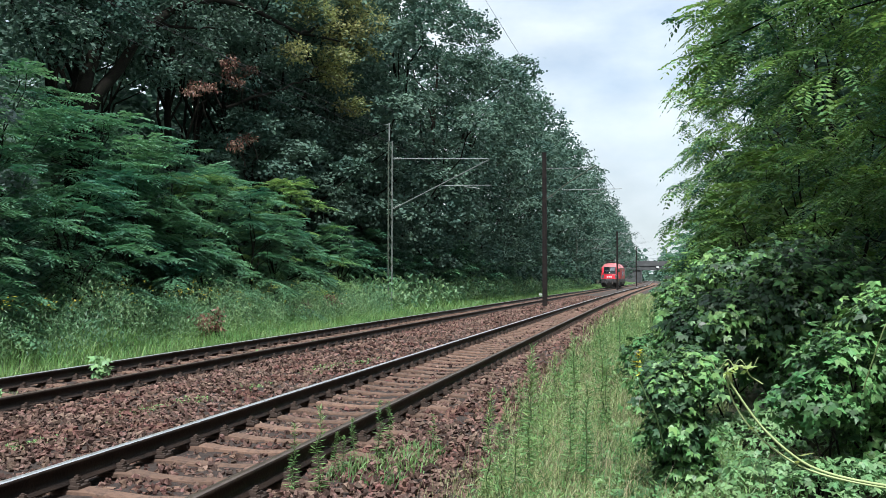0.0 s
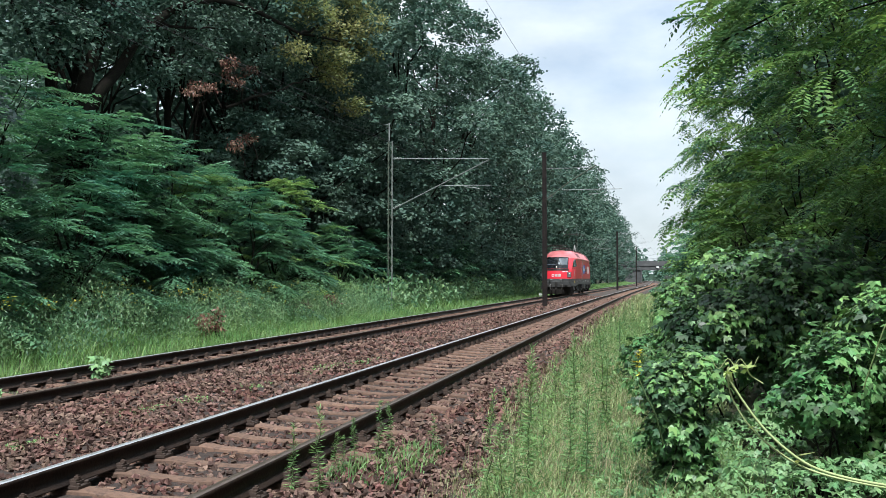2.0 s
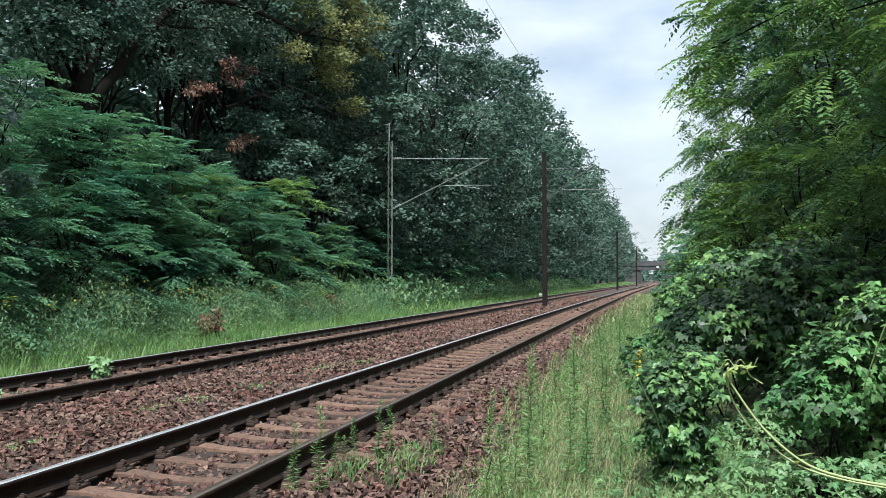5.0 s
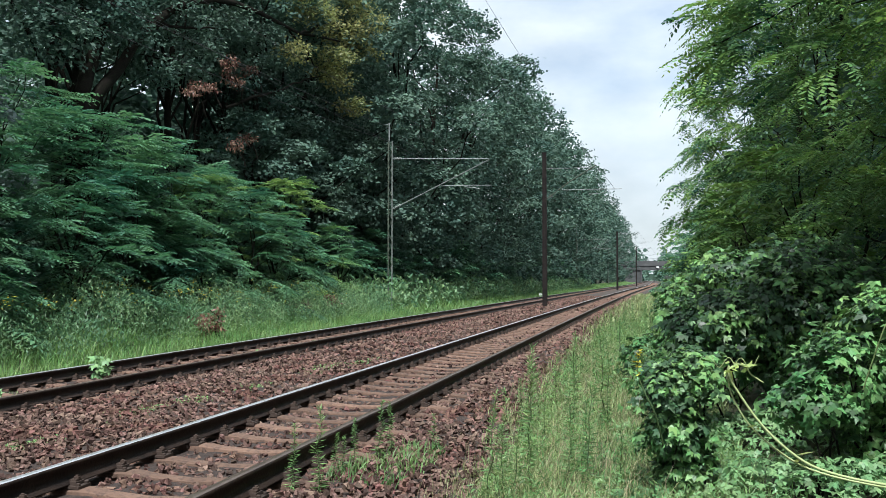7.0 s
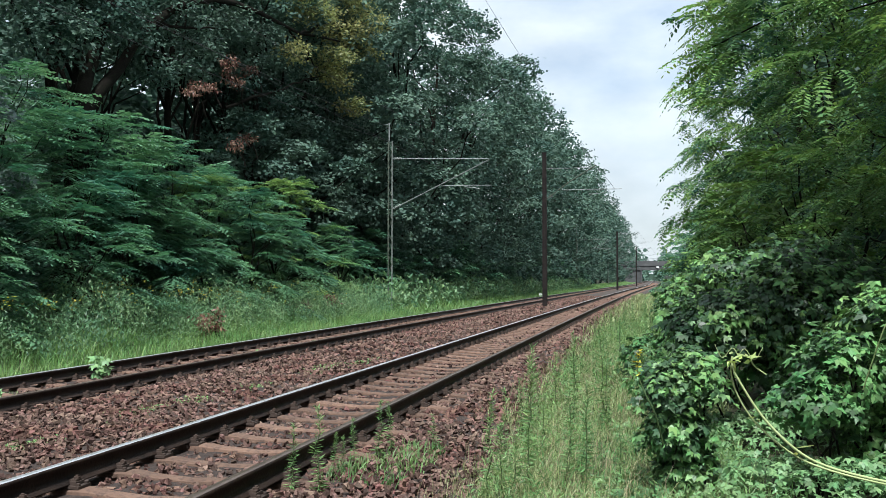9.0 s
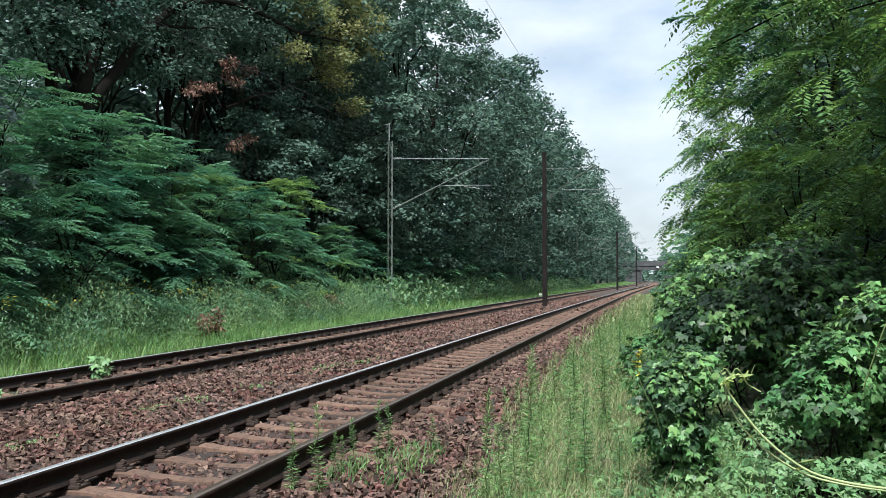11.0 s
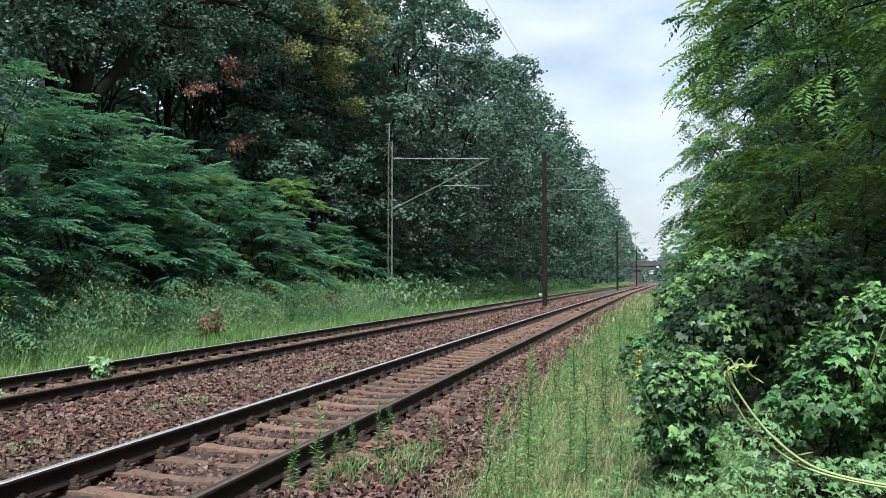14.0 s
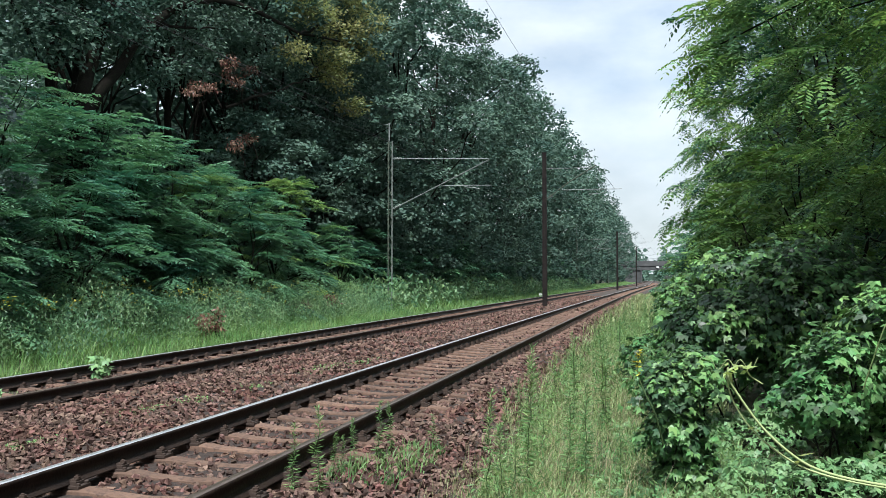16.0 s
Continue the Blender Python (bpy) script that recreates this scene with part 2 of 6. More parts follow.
def add_box(bm, lo, hi, bevel=0.0, m=None):
    r = bmesh.ops.create_cube(bm, size=1.0)
    vs = r["verts"]
    c, s = [(a + b) / 2 for a, b in zip(lo, hi)], [b - a for a, b in zip(lo, hi)]
    bmesh.ops.scale(bm, vec=s, verts=vs)
    bmesh.ops.translate(bm, vec=c, verts=vs)
    if bevel:
        es = list({e for v in vs for e in v.link_edges})
        r = bmesh.ops.bevel(bm, geom=es, offset=bevel, segments=2, affect="EDGES", profile=0.6)
        vs = list({v for f in r["faces"] for v in f.verts} | {v for v in vs if v.is_valid})
    if m is not None:
        bmesh.ops.transform(bm, matrix=m, verts=vs)
    return vs


def box(lo, hi, bevel=0.0, m=None):
    bm = bmesh.new()
    add_box(bm, lo, hi, bevel, m)
    return bm


def add_cyl(bm, a, b, r1, r2=None, seg=10, caps=True):
    a, b = Vector(a), Vector(b)
    r2 = r1 if r2 is None else r2
    d = b - a
    m = Matrix.Translation((a + b) / 2) @ d.to_track_quat("Z", "Y").to_matrix().to_4x4()
    bmesh.ops.create_cone(bm, cap_ends=caps, segments=seg, radius1=r1, radius2=r2, depth=d.length, matrix=m)


def cyl(a, b, r1, r2=None, seg=10):
    bm = bmesh.new()
    add_cyl(bm, a, b, r1, r2, seg)
    return bm


def add_prism(bm, outline, y0, y1):
    """A closed outline in x, z, drawn along y."""
    a = [bm.verts.new((x, y0, z)) for x, z in outline]
    b = [bm.verts.new((x, y1, z)) for x, z in outline]
    n = len(outline)
    for i in range(n):
        bm.faces.new((a[i], a[(i + 1) % n], b[(i + 1) % n], b[i]))
    bm.faces.new(a[::-1])
    bm.faces.new(b)


def sweep(points, radii, seg=6):
    """Arrays of a round tube along points."""
    pts = np.asarray(points, dtype=float)
    n = len(pts)
    tan = np.gradient(pts, axis=0)
    tan /= np.linalg.norm(tan, axis=1)[:, None] + 1e-9
    ref = np.array([0.31, 0.22, 0.92])
    u = np.cross(tan, ref)
    u /= np.linalg.norm(u, axis=1)[:, None] + 1e-9
    w = np.cross(tan, u)
    ang = np.linspace(0, 2 * pi, seg, endpoint=False)
    rad = np.asarray(radii, dtype=float)[:, None, None]
    v = pts[:, None, :] + rad * (np.cos(ang)[None, :, None] * u[:, None, :] + np.sin(ang)[None, :, None] * w[:, None, :])
    i, j = np.meshgrid(np.arange(n - 1), np.arange(seg), indexing="ij")
    j2 = (j + 1) % seg
    f = np.stack([i * seg + j, i * seg + j2, (i + 1) * seg + j2, (i + 1) * seg + j], -1).reshape(-1, 4)
    return v.reshape(-1, 3), f


def joined(pieces):
    """One set of arrays out of several (verts, faces)."""
    vs, fs, k = [], [], 0
    for v, f in pieces:
        vs.append(v)
        fs.append(f + k)
        k += len(v)
    return np.concatenate(vs), np.concatenate(fs)


# ---------------------------------------------------------------- ground
RNG = np.random.default_rng(7)


def ground_z(x, y):
    """Height of the earth under ballast, verges and woods; x measured from the line's own shift."""
    z = np.interp(x, [-400, -60, -22, -14, -10.8, -1.9, -1.2, 0.2, 2.5, 8, 60, 400],
                  [0.6, 0.5, 0.30, -0.05, -0.62, -0.62, -0.22, -0.10, 0.05, 0.3, 0.6, 0.8])
    return z


def make_ground():
    xs = np.concatenate([np.linspace(-2500, -80, 14), np.linspace(-60, -20, 14), np.linspace(-18, 4, 70), np.linspace(5, 60, 20), np.linspace(100, 2500, 14)])
    ys = np.concatenate([np.linspace(-2500, -450, 8), np.linspace(-420, -20, 30), np.linspace(-15, 80, 120), np.linspace(85, 450, 60), np.linspace(500, 4000, 12)])
    X, Y = np.meshgrid(xs, ys)
    Z = ground_z(X, Y) + 0.05 * np.sin(X * 1.7 + 0.6 * np.sin(Y)) * np.cos(Y * 1.1)
    far = np.clip(1 - (np.abs(X) - 60) / 200, 0, 1)
    P = np.stack([X + offv(np.clip(Y, -450, 900)) * far, Y, Z], -1).reshape(-1, 3)
    nx = len(xs)
    i, j = np.meshgrid(np.arange(len(ys) - 1), np.arange(nx - 1), indexing="ij")
    F = np.stack([i * nx + j, i * nx + j + 1, (i + 1) * nx + j + 1, (i + 1) * nx + j], -1).reshape(-1, 4)
    ob = ob_of("ground", mesh_np("ground", P, F, M["soil"]))
    tagged(ob, "green grassy soil beside and under the railway", "ground", kind="structure")


BAL_X = [-11.0, -10.2, -9.75, -8.4, -7.05, -6.5, -5.6, -5.05, -3.714, -2.35, -1.95, -1.25]
BAL_Z = [-0.62, -0.30, -0.215, -0.222, -0.205, -0.18, -0.18, -0.218, -0.243, -0.224, -0.255, -0.42]


def bal_z(x):
    return np.interp(x, BAL_X, BAL_Z)


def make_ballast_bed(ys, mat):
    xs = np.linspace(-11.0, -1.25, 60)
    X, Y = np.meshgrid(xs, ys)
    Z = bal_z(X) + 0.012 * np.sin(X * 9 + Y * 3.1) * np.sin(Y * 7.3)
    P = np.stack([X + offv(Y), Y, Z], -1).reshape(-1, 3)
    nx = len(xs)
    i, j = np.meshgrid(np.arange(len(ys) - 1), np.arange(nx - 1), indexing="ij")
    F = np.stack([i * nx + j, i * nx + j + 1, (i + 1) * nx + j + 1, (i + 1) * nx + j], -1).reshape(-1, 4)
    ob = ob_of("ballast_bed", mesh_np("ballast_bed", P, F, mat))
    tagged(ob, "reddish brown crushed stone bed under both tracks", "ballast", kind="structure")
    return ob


RAIL = [(-0.0365, 0.0), (0.0365, 0.0), (0.0365, -0.032), (0.0085, -0.048), (0.0085, -0.128), (0.075, -0.15), (0.075, -0.16),
        (-0.075, -0.16), (-0.075, -0.15), (-0.0085, -0.128), (-0.0085, -0.048), (-0.0365, -0.032)]


def make_rail(track, x0, top):
    ys = np.concatenate([np.linspace(-430, 0, 44), np.linspace(4, 300, 75), np.linspace(310, 700, 30)])
    n = len(RAIL)
    V, F, I = [], [], []
    for k, y in enumerate(ys):
        ox = off(y) + x0
        for a, b in RAIL:
            V.append((ox + a, y, b))
    for k in range(len(ys) - 1):
        for q in range(n):
            r = (q + 1) % n
            F.append((k * n + q, k * n + r, (k + 1) * n + r, (k + 1) * n + q))
            I.append(1 if q == 0 else 0)
    return ob_of("rail", mesh_np("rail", V, F, [M["rail"], top], I), track)


def sleeper_mesh():
    """A concrete sleeper, dished in the middle, along x."""
    st = [(-1.25, 0.12), (-1.22, 0.115), (-0.95, 0.13), (-0.52, 0.145), (-0.35, 0.115), (0.0, 0.10)]
    prof = st + [(-x, w) for x, w in st[-2::-1]]
    tops = {-1.25: -0.25, -1.22: -0.21, -0.95: -0.185, -0.52: -0.178, -0.35: -0.198, 0.0: -0.215}
    V, F = [], []
    for x, w in prof:
        z = tops[-abs(x)]
        w *= 0.58
        V += [(x, -w - 0.03, -0.36), (x, -w, z - 0.015), (x, -w + 0.02, z), (x, w - 0.02, z), (x, w, z - 0.015), (x, w + 0.03, -0.36)]
    for i in range(len(prof) - 1):
        for q in range(5):
            F.append((i * 6 + q, (i + 1) * 6 + q, (i + 1) * 6 + q + 1, i * 6 + q + 1))
    e = (len(prof) - 1) * 6
    F += [(0, 1, 2, 3, 4, 5)]
    F += [tuple(e + q for q in (5, 4, 3, 2, 1, 0))]
    return mesh_from("sleeper", V, F, M["sleeper"])


def fastening_mesh():
    """Rib plate with bolts and clips on both sides of the rail foot."""
    bm = bmesh.new()
    add_box(bm, (-0.17, -0.075, -0.185), (0.17, 0.075, -0.163))
    for s in (-1, 1):
        add_box(bm, (s * 0.10 - 0.028, -0.05, -0.163), (s * 0.10 + 0.028, 0.05, -0.135))
        add_box(bm, (s * 0.088 - 0.03, -0.034, -0.143), (s * 0.088 + 0.03, 0.034, -0.120))
        add_cyl(bm, (s * 0.10, 0, -0.13), (s * 0.10, 0, -0.092), 0.013, seg=6)
        add_cyl(bm, (s * 0.10, 0, -0.122), (s * 0.10, 0, -0.102), 0.025, seg=6)
        add_cyl(bm, (s * 0.148, -0.05, -0.165), (s * 0.148, -0.05, -0.145), 0.018, seg=6)
        add_cyl(bm, (s * 0.148, 0.05, -0.165), (s * 0.148, 0.05, -0.145), 0.018, seg=6)
    me = bpy.data.meshes.new("fastening")
    bm.to_mesh(me)
    bm.free()
    me.materials.append(M["iron"])
    return me


def make_track(name, xc, tops, label, first):
    tr = tagged(new(name), label, "track", kind="structure")
    for s, top in zip((-1, 1), tops):
        make_rail(tr, xc + s * GAUGE / 2, top)
    sl, fa = sleeper_mesh(), fastening_mesh()
    far_v, far_f, k = [], [], 0
    for i in range(-40, 700):
        y = first + 0.6 * i
        if y > 330:
            break
        if y < 2.0 or i > 250:
            v = np.array([tuple(q.co) for q in sl.vertices]) + (xc + off(y), y, 0)
            far_v.append(v)
            far_f += [tuple(q + k for q in p.vertices) for p in sl.polygons]
            k += len(v)
            continue
        rz = -2 * K * y * 57.3 + RNG.normal(0, 0.5)
        ob_of("sleeper", sl, tr, m=pose(xc + off(y), y + RNG.normal(0, 0.012), RNG.normal(0, 0.004), 0, 0, rz))
        if i < 48:
            for s in (-1, 1):
                ob_of("fastening", fa, tr, m=pose(xc + off(y) + s * GAUGE / 2, y, 0, 0, 0, rz))
    tagged(ob_of("distant_sleepers", mesh_from("distant_sleepers", np.concatenate(far_v), far_f, M["sleeper"]), tr), kind="stuff")
    return tr


make_ground()
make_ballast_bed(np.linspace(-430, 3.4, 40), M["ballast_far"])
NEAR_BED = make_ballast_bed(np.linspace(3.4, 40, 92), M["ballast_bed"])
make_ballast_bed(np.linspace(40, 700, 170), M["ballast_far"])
make_track("track_near", XN, (M["railtop"], M["railtop_dull"]), "railway track with rusty rails on dished concrete sleepers", 5.365)
make_track("track_far", XF, (M["railtop"], M["railtop_dull"]), "parallel railway track with rusty rails on concrete sleepers", 5.1)


# ---------------------------------------------------------------- locomotive
# local axes: front towards -y, z = 0 at the rail tops
LEN_Z = ([0.5, 1.43, 1.9, 2.25, 2.7, 3.0, 3.2, 3.45, 3.65, 3.8, 3.9], [8.72, 8.75, 8.72, 8.62, 8.32, 8.08, 7.88, 7.5, 7.05, 6.5, 5.6])
WID_Z = ([0.5, 1.43, 3.17, 3.22, 3.75, 3.86, 3.92], [1.45, 1.46, 1.45, 1.40, 1.02, 0.75, 0.0])


def nose_y(q, z):
    """Front of the body at the fraction q of the half width."""
    L = np.interp(z, *LEN_Z)
    return -(L - 0.90 * q * q - 0.93 * np.clip((q - 0.78) / 0.22, 0, 1) ** 2)


def plan(z, n=18):
    """Outline of the body at the height z, right front to left front and round."""
    q = np.concatenate([np.linspace(0, 0.78, n // 2, endpoint=False), np.linspace(0.78, 1, n // 2 + 1)])
    W = np.interp(z, *WID_Z)
    y = nose_y(q, z)
    right = [(W * a, b) for a, b in zip(q, y)] + [(W, b) for b in np.linspace(y[-1], -y[-1], 24)[1:-1]] + [(W * a, -b) for a, b in zip(q[::-1], y[::-1])]
    left = [(-x, b) for x, b in right[::-1]][1:-1]
    return right + left


def loft(levels):
    V, F = [], []
    for z in levels:
        V += [(x, y, z) for x, y in plan(z)]
    n = len(plan(levels[0]))
    for k in range(len(levels) - 1):
        for i in range(n):
            j = (i + 1) % n
            F.append((k * n + i, k * n + j, (k + 1) * n + j, (k + 1) * n + i))
    return V, F, n


def side_x(u, z):
    q = np.linspace(0.3, 1, 200)
    y = nose_y(q, z)
    W = np.interp(z, *WID_Z)
    return W if abs(u) <= -y[-1] else W * float(np.interp(-abs(u), y, q))


def nose_patch(x0, x1, z0, z1, out, n=10, lean=0.0):
    """A thin curved panel on the front, between two widths and heights."""
    bm = bmesh.new()
    g = []
    for j in range(n + 1):
        z = z0 + (z1 - z0) * j / n
        row = []
        for i in range(n + 1):
            x = x0 + (x1 - x0) * i / n
            x += lean * (z - z0) * (1 if x > 0 else -1) * -1
            row.append(bm.verts.new((x, nose_y(abs(x) / np.interp(z, *WID_Z), z) - out, z)))
        g.append(row)
    for j in range(n):
        for i in range(n):
            bm.faces.new((g[j][i], g[j][i + 1], g[j + 1][i + 1], g[j + 1][i]))
    bmesh.ops.solidify(bm, geom=bm.faces[:], thickness=0.02)
    bmesh.ops.recalc_face_normals(bm, faces=bm.faces[:])
    return bm


def side_panel(s, poly, out=0.006, thick=0.012):
    """A thin panel on a side wall (s = 1 or -1) from an outline in y, z."""
    bm = bmesh.new()
    a = [bm.verts.new((s * (side_x(u, z) + out), u, z)) for u, z in poly]
    b = [bm.verts.new((s * (side_x(u, z) + out - thick), u, z)) for u, z in poly]
    n = len(poly)
    bm.faces.new(a)
    bm.faces.new(b[::-1])
    for i in range(n):
        bm.faces.new((a[i], b[i], b[(i + 1) % n], a[(i + 1) % n]))
    bmesh.ops.recalc_face_normals(bm, faces=bm.faces[:])
    return bm


def cab_glass(s, e, n=14):
    """The cab's side window, arched at its front, bent with the body."""
    bm = bmesh.new()
    cols = []
    for i in range(n + 1):
        u = 7.80 - 1.25 * i / n
        lo, hi = 2.38 + 0.10 * i / n, float(np.interp(u, [6.55, 6.95, 7.25, 7.5, 7.8], [3.06, 3.06, 2.94, 2.76, 2.40]))
        cols.append([bm.verts.new((s * (side_x(u, lo + (hi - lo) * j / 5) + 0.012), e * u, lo + (hi - lo) * j / 5)) for j in range(6)])
    for a, b in zip(cols, cols[1:]):
        for j in range(5):
            bm.faces.new((a[j], b[j], b[j + 1], a[j + 1]))
    bmesh.ops.recalc_face_normals(bm, faces=bm.faces[:])
    bmesh.ops.solidify(bm, geom=bm.faces[:], thickness=0.02)
    return bm


def quad(u0, z0, u1, z1):
    return [(u0, z0), (u1, z0), (u1, z1), (u0, z1)]


def roof_panel(s, u0, u1, f0, f1, out):
    """A panel on the sloped roof shoulder, f from 0 at its foot to 1 at its top."""
    bm = bmesh.new()
    a, b = Vector((1.40, 0, 3.22)), Vector((1.02, 0, 3.75))
    nrm = Vector((0.53, 0, 0.38)).normalized()
    vs = []
    for o in (out, out - 0.03):
        for f, u in ((f0, u0), (f0, u1), (f1, u1 - 0.12), (f1, u0 - 0.12)):
            p = a.lerp(b, f) + nrm * o
            vs.append(bm.verts.new((s * p.x, u, p.z)))
    for f in ((0, 1, 2, 3), (7, 6, 5, 4), (0, 4, 5, 1), (1, 5, 6, 2), (2, 6, 7, 3), (3, 7, 4, 0)):
        bm.faces.new([vs[i] for i in f])
    bmesh.ops.recalc_face_normals(bm, faces=bm.faces[:])
    return bm


def tube(points, r, seg=6):
    v, f = sweep(points, [r] * len(points), seg)
    bm = bmesh.new()
    vs = [bm.verts.new(p) for p in v]
    for q in f:
        bm.faces.new([vs[i] for i in q])
    return bm


def ring(s, u, z, r, t, out=0.008, n=28):
    bm = bmesh.new()
    a, b = [], []
    for i in range(n):
        w = 2 * pi * i / n
        a.append(bm.verts.new((s * (1.452 + out), u + r * 0.85 * cos(w), z + r * sin(w))))
        b.append(bm.verts.new((s * (1.452 + out), u + (r - t) * 0.8 * cos(w), z + (r - t) * sin(w))))
    for i in range(n):
        j = (i + 1) % n
        bm.faces.new((a[i], a[j], b[j], b[i]))
    return bm


def make_bogie(parent, yc):
    bg = part("bogie", box((-0.6, yc - 2.1, 0.26), (0.6, yc + 2.1, 0.86), 0.05), M["under"], parent, "grimy dark steel bogie with two axles")
    for s in (-1, 1):
        part("side_frame", box((s * 1.05 - 0.09, yc - 2.15, 0.50), (s * 1.05 + 0.09, yc + 2.15, 0.93), 0.04), M["under"], bg)
        part("air_reservoir", cyl((s * 1.2, yc - 0.7, 0.62), (s * 1.2, yc + 0.6, 0.62), 0.10, seg=14), M["darkgrey"], bg)
        part("step_bracket", box((s * 1.22 - 0.04, yc - 0.9, 0.30), (s * 1.22 + 0.04, yc + 0.9, 0.36), 0.01), M["darkgrey"], bg)
        for a in (-1.5, 1.5):
            bm = bmesh.new()
            add_box(bm, (s * 1.06 - 0.16, yc + a - 0.24, 0.38), (s * 1.06 + 0.16, yc + a + 0.24, 0.76), 0.05)
            add_cyl(bm, (s * 1.05, yc + a, 0.56), (s * 1.27, yc + a, 0.56), 0.17, 0.14, 14)
            part("axle_box", bm, M["under"], bg)
            part("coil_spring", cyl((s * 1.08, yc + a + 0.38, 0.5), (s * 1.08, yc + a + 0.38, 0.92), 0.09, seg=12), M["darkgrey"], bg)
            part("damper", cyl((s * 1.30, yc + a - 0.42, 0.45), (s * 1.30, yc + a - 0.40, 0.98), 0.045, seg=10), M["galv"], bg)
            part("brake_hose", tube([(s * 1.3, yc + a + 0.5, 0.95), (s * 1.33, yc + a + 0.55, 0.6), (s * 1.3, yc + a + 0.62, 0.42), (s * 1.3, yc + a + 0.75, 0.5)], 0.022), M["under"], bg)
            part("sand_pipe", tube([(s * 1.0, yc + a * 1.5, 0.7), (s * 0.9, yc + a * 1.48, 0.3), (s * 0.78, yc + a * 1.42, 0.1)], 0.025), M["under"], bg)
    for a in (-1.5, 1.5):
        bm = bmesh.new()
        for s in (-1, 1):
            add_cyl(bm, (s * 0.685, yc + a, 0.567), (s * 0.80, yc + a, 0.567), 0.575, 0.565, 36)
            add_cyl(bm, (s * 0.655, yc + a, 0.567), (s * 0.69, yc + a, 0.567), 0.60, 0.60, 36)
        add_cyl(bm, (-0.7, yc + a, 0.567), (0.7, yc + a, 0.567), 0.1)
        # treads stand on the rail tops
        bmesh.ops.translate(bm, vec=(0, 0, 0.011), verts=bm.verts[:])
        part("wheelset", bm, M["under"], bg)


def make_end(loco, e):
    """Buffers, coupling, plough and lamps of one end; e = -1 front, 1 rear."""
    m = Matrix.Identity(4) if e < 0 else Matrix.Rotation(pi, 4, "Z")

    def add(name, bm, mat, label="", parent=None):
        bmesh.ops.transform(bm, matrix=m, verts=bm.verts[:])
        return part(name, bm, mat, parent or loco, label)
    bm = bmesh.new()
    add_box(bm, (-1.17, -8.86, 0.72), (1.17, -7.9, 1.18), 0.03)
    beam = add("buffer_beam", bm, M["darkgrey"], "dark grey buffer beam")
    for s in (-1, 1):
        add("crash_box", box((s * 0.80 - 0.32, -8.95, 1.17), (s * 0.80 + 0.32, -7.8, 1.43), 0.035), M["darkgrey"])
        bm = bmesh.new()
        add_cyl(bm, (s * 0.83, -8.85, 1.05), (s * 0.83, -9.22, 1.05), 0.12, 0.10, 18)
        buf = add("buffer", bm, M["under"], "black steel buffer")
        add("buffer_plate", box((s * 0.83 - 0.28, -9.27, 0.87), (s * 0.83 + 0.28, -9.21, 1.21), 0.025), M["darkgrey"], "", buf)
        add("headlight_housing", nose_patch(min(s * 0.86, s * 1.18), max(s * 0.86, s * 1.18), 1.52, 1.99, 0.004), M["glass"])
        hl = add("headlight", nose_patch(min(s * 0.89, s * 1.15), max(s * 0.89, s * 1.15), 1.55, 1.96, 0.014), M["lampglass"], "clear glass headlight")
        bm = bmesh.new()
        w = s * 1.02
        y = float(nose_y(1.02 / 1.45, 1.88)) - 0.02
        add_cyl(bm, (w, y + 0.03, 1.86), (w, y - 0.012, 1.86), 0.036, 0.034, 16)
        add("bulb", bm, M["lamp"] if e < 0 else M["lampglass"], "lit white bulb" if e < 0 else "", hl)
        add("handrail", tube([(s * (side_x(u, z) + q), u, z) for u, z, q in ((-7.55, 2.05, 0.0), (-7.60, 2.07, 0.07), (-7.75, 1.7, 0.08), (-7.85, 1.48, 0.0))], 0.014), M["galv"])
        add("shunter_step", box((s * 1.28 - 0.1, -8.05, 0.50), (s * 1.28 + 0.1, -7.35, 0.54)), M["darkgrey"])
        add("step_hanger", box((s * 1.36 - 0.03, -8.05, 0.50), (s * 1.36 + 0.03, -7.98, 0.85)), M["darkgrey"])
        add("step_hanger", box((s * 1.36 - 0.03, -7.42, 0.50), (s * 1.36 + 0.03, -7.35, 0.85)), M["darkgrey"])
        add("air_hose", tube([(s * 0.35, -8.86, 0.98), (s * 0.36, -9.02, 0.9), (s * 0.33, -9.02, 0.62), (s * 0.22, -8.95, 0.5)], 0.028), M["under"])
        add("air_hose", tube([(s * 0.50, -8.86, 0.95), (s * 0.52, -9.0, 0.85), (s * 0.48, -9.0, 0.6), (s * 0.40, -8.93, 0.52)], 0.024), M["steelbright"])
        add("wiper", tube([(s * 0.42, float(nose_y(0.3, 2.33)) - 0.05, 2.30), (s * 0.36, float(nose_y(0.25, 2.6)) - 0.05, 2.6), (s * 0.16, float(nose_y(0.1, 2.95)) - 0.05, 2.95)], 0.014), M["under"])
        add("marker_lamp", box((s * 0.42 - 0.1, -8.92, 1.33), (s * 0.42 + 0.1, -8.8, 1.41), 0.01), M["lampglass"])
    bm = bmesh.new()
    add_box(bm, (-0.11, -9.0, 0.95), (0.11, -8.7, 1.15), 0.03)
    add_cyl(bm, (0, -9.08, 1.05), (0, -9.08, 0.55), 0.05, 0.035, 8)
    add_box(bm, (-0.09, -9.12, 0.52), (0.09, -9.02, 0.66), 0.02)
    add("coupling_hook", bm, M["under"])
    # plough
    bm = bmesh.new()
    pts = [(-1.3, -8.0), (-1.18, -8.55), (-0.5, -8.88), (0.5, -8.88), (1.18, -8.55), (1.3, -8.0)]
    lo = [bm.verts.new((x * 0.96, y + 0.12, 0.16)) for x, y in pts]
    hi = [bm.verts.new((x, y + 0.1, 0.74)) for x, y in pts]
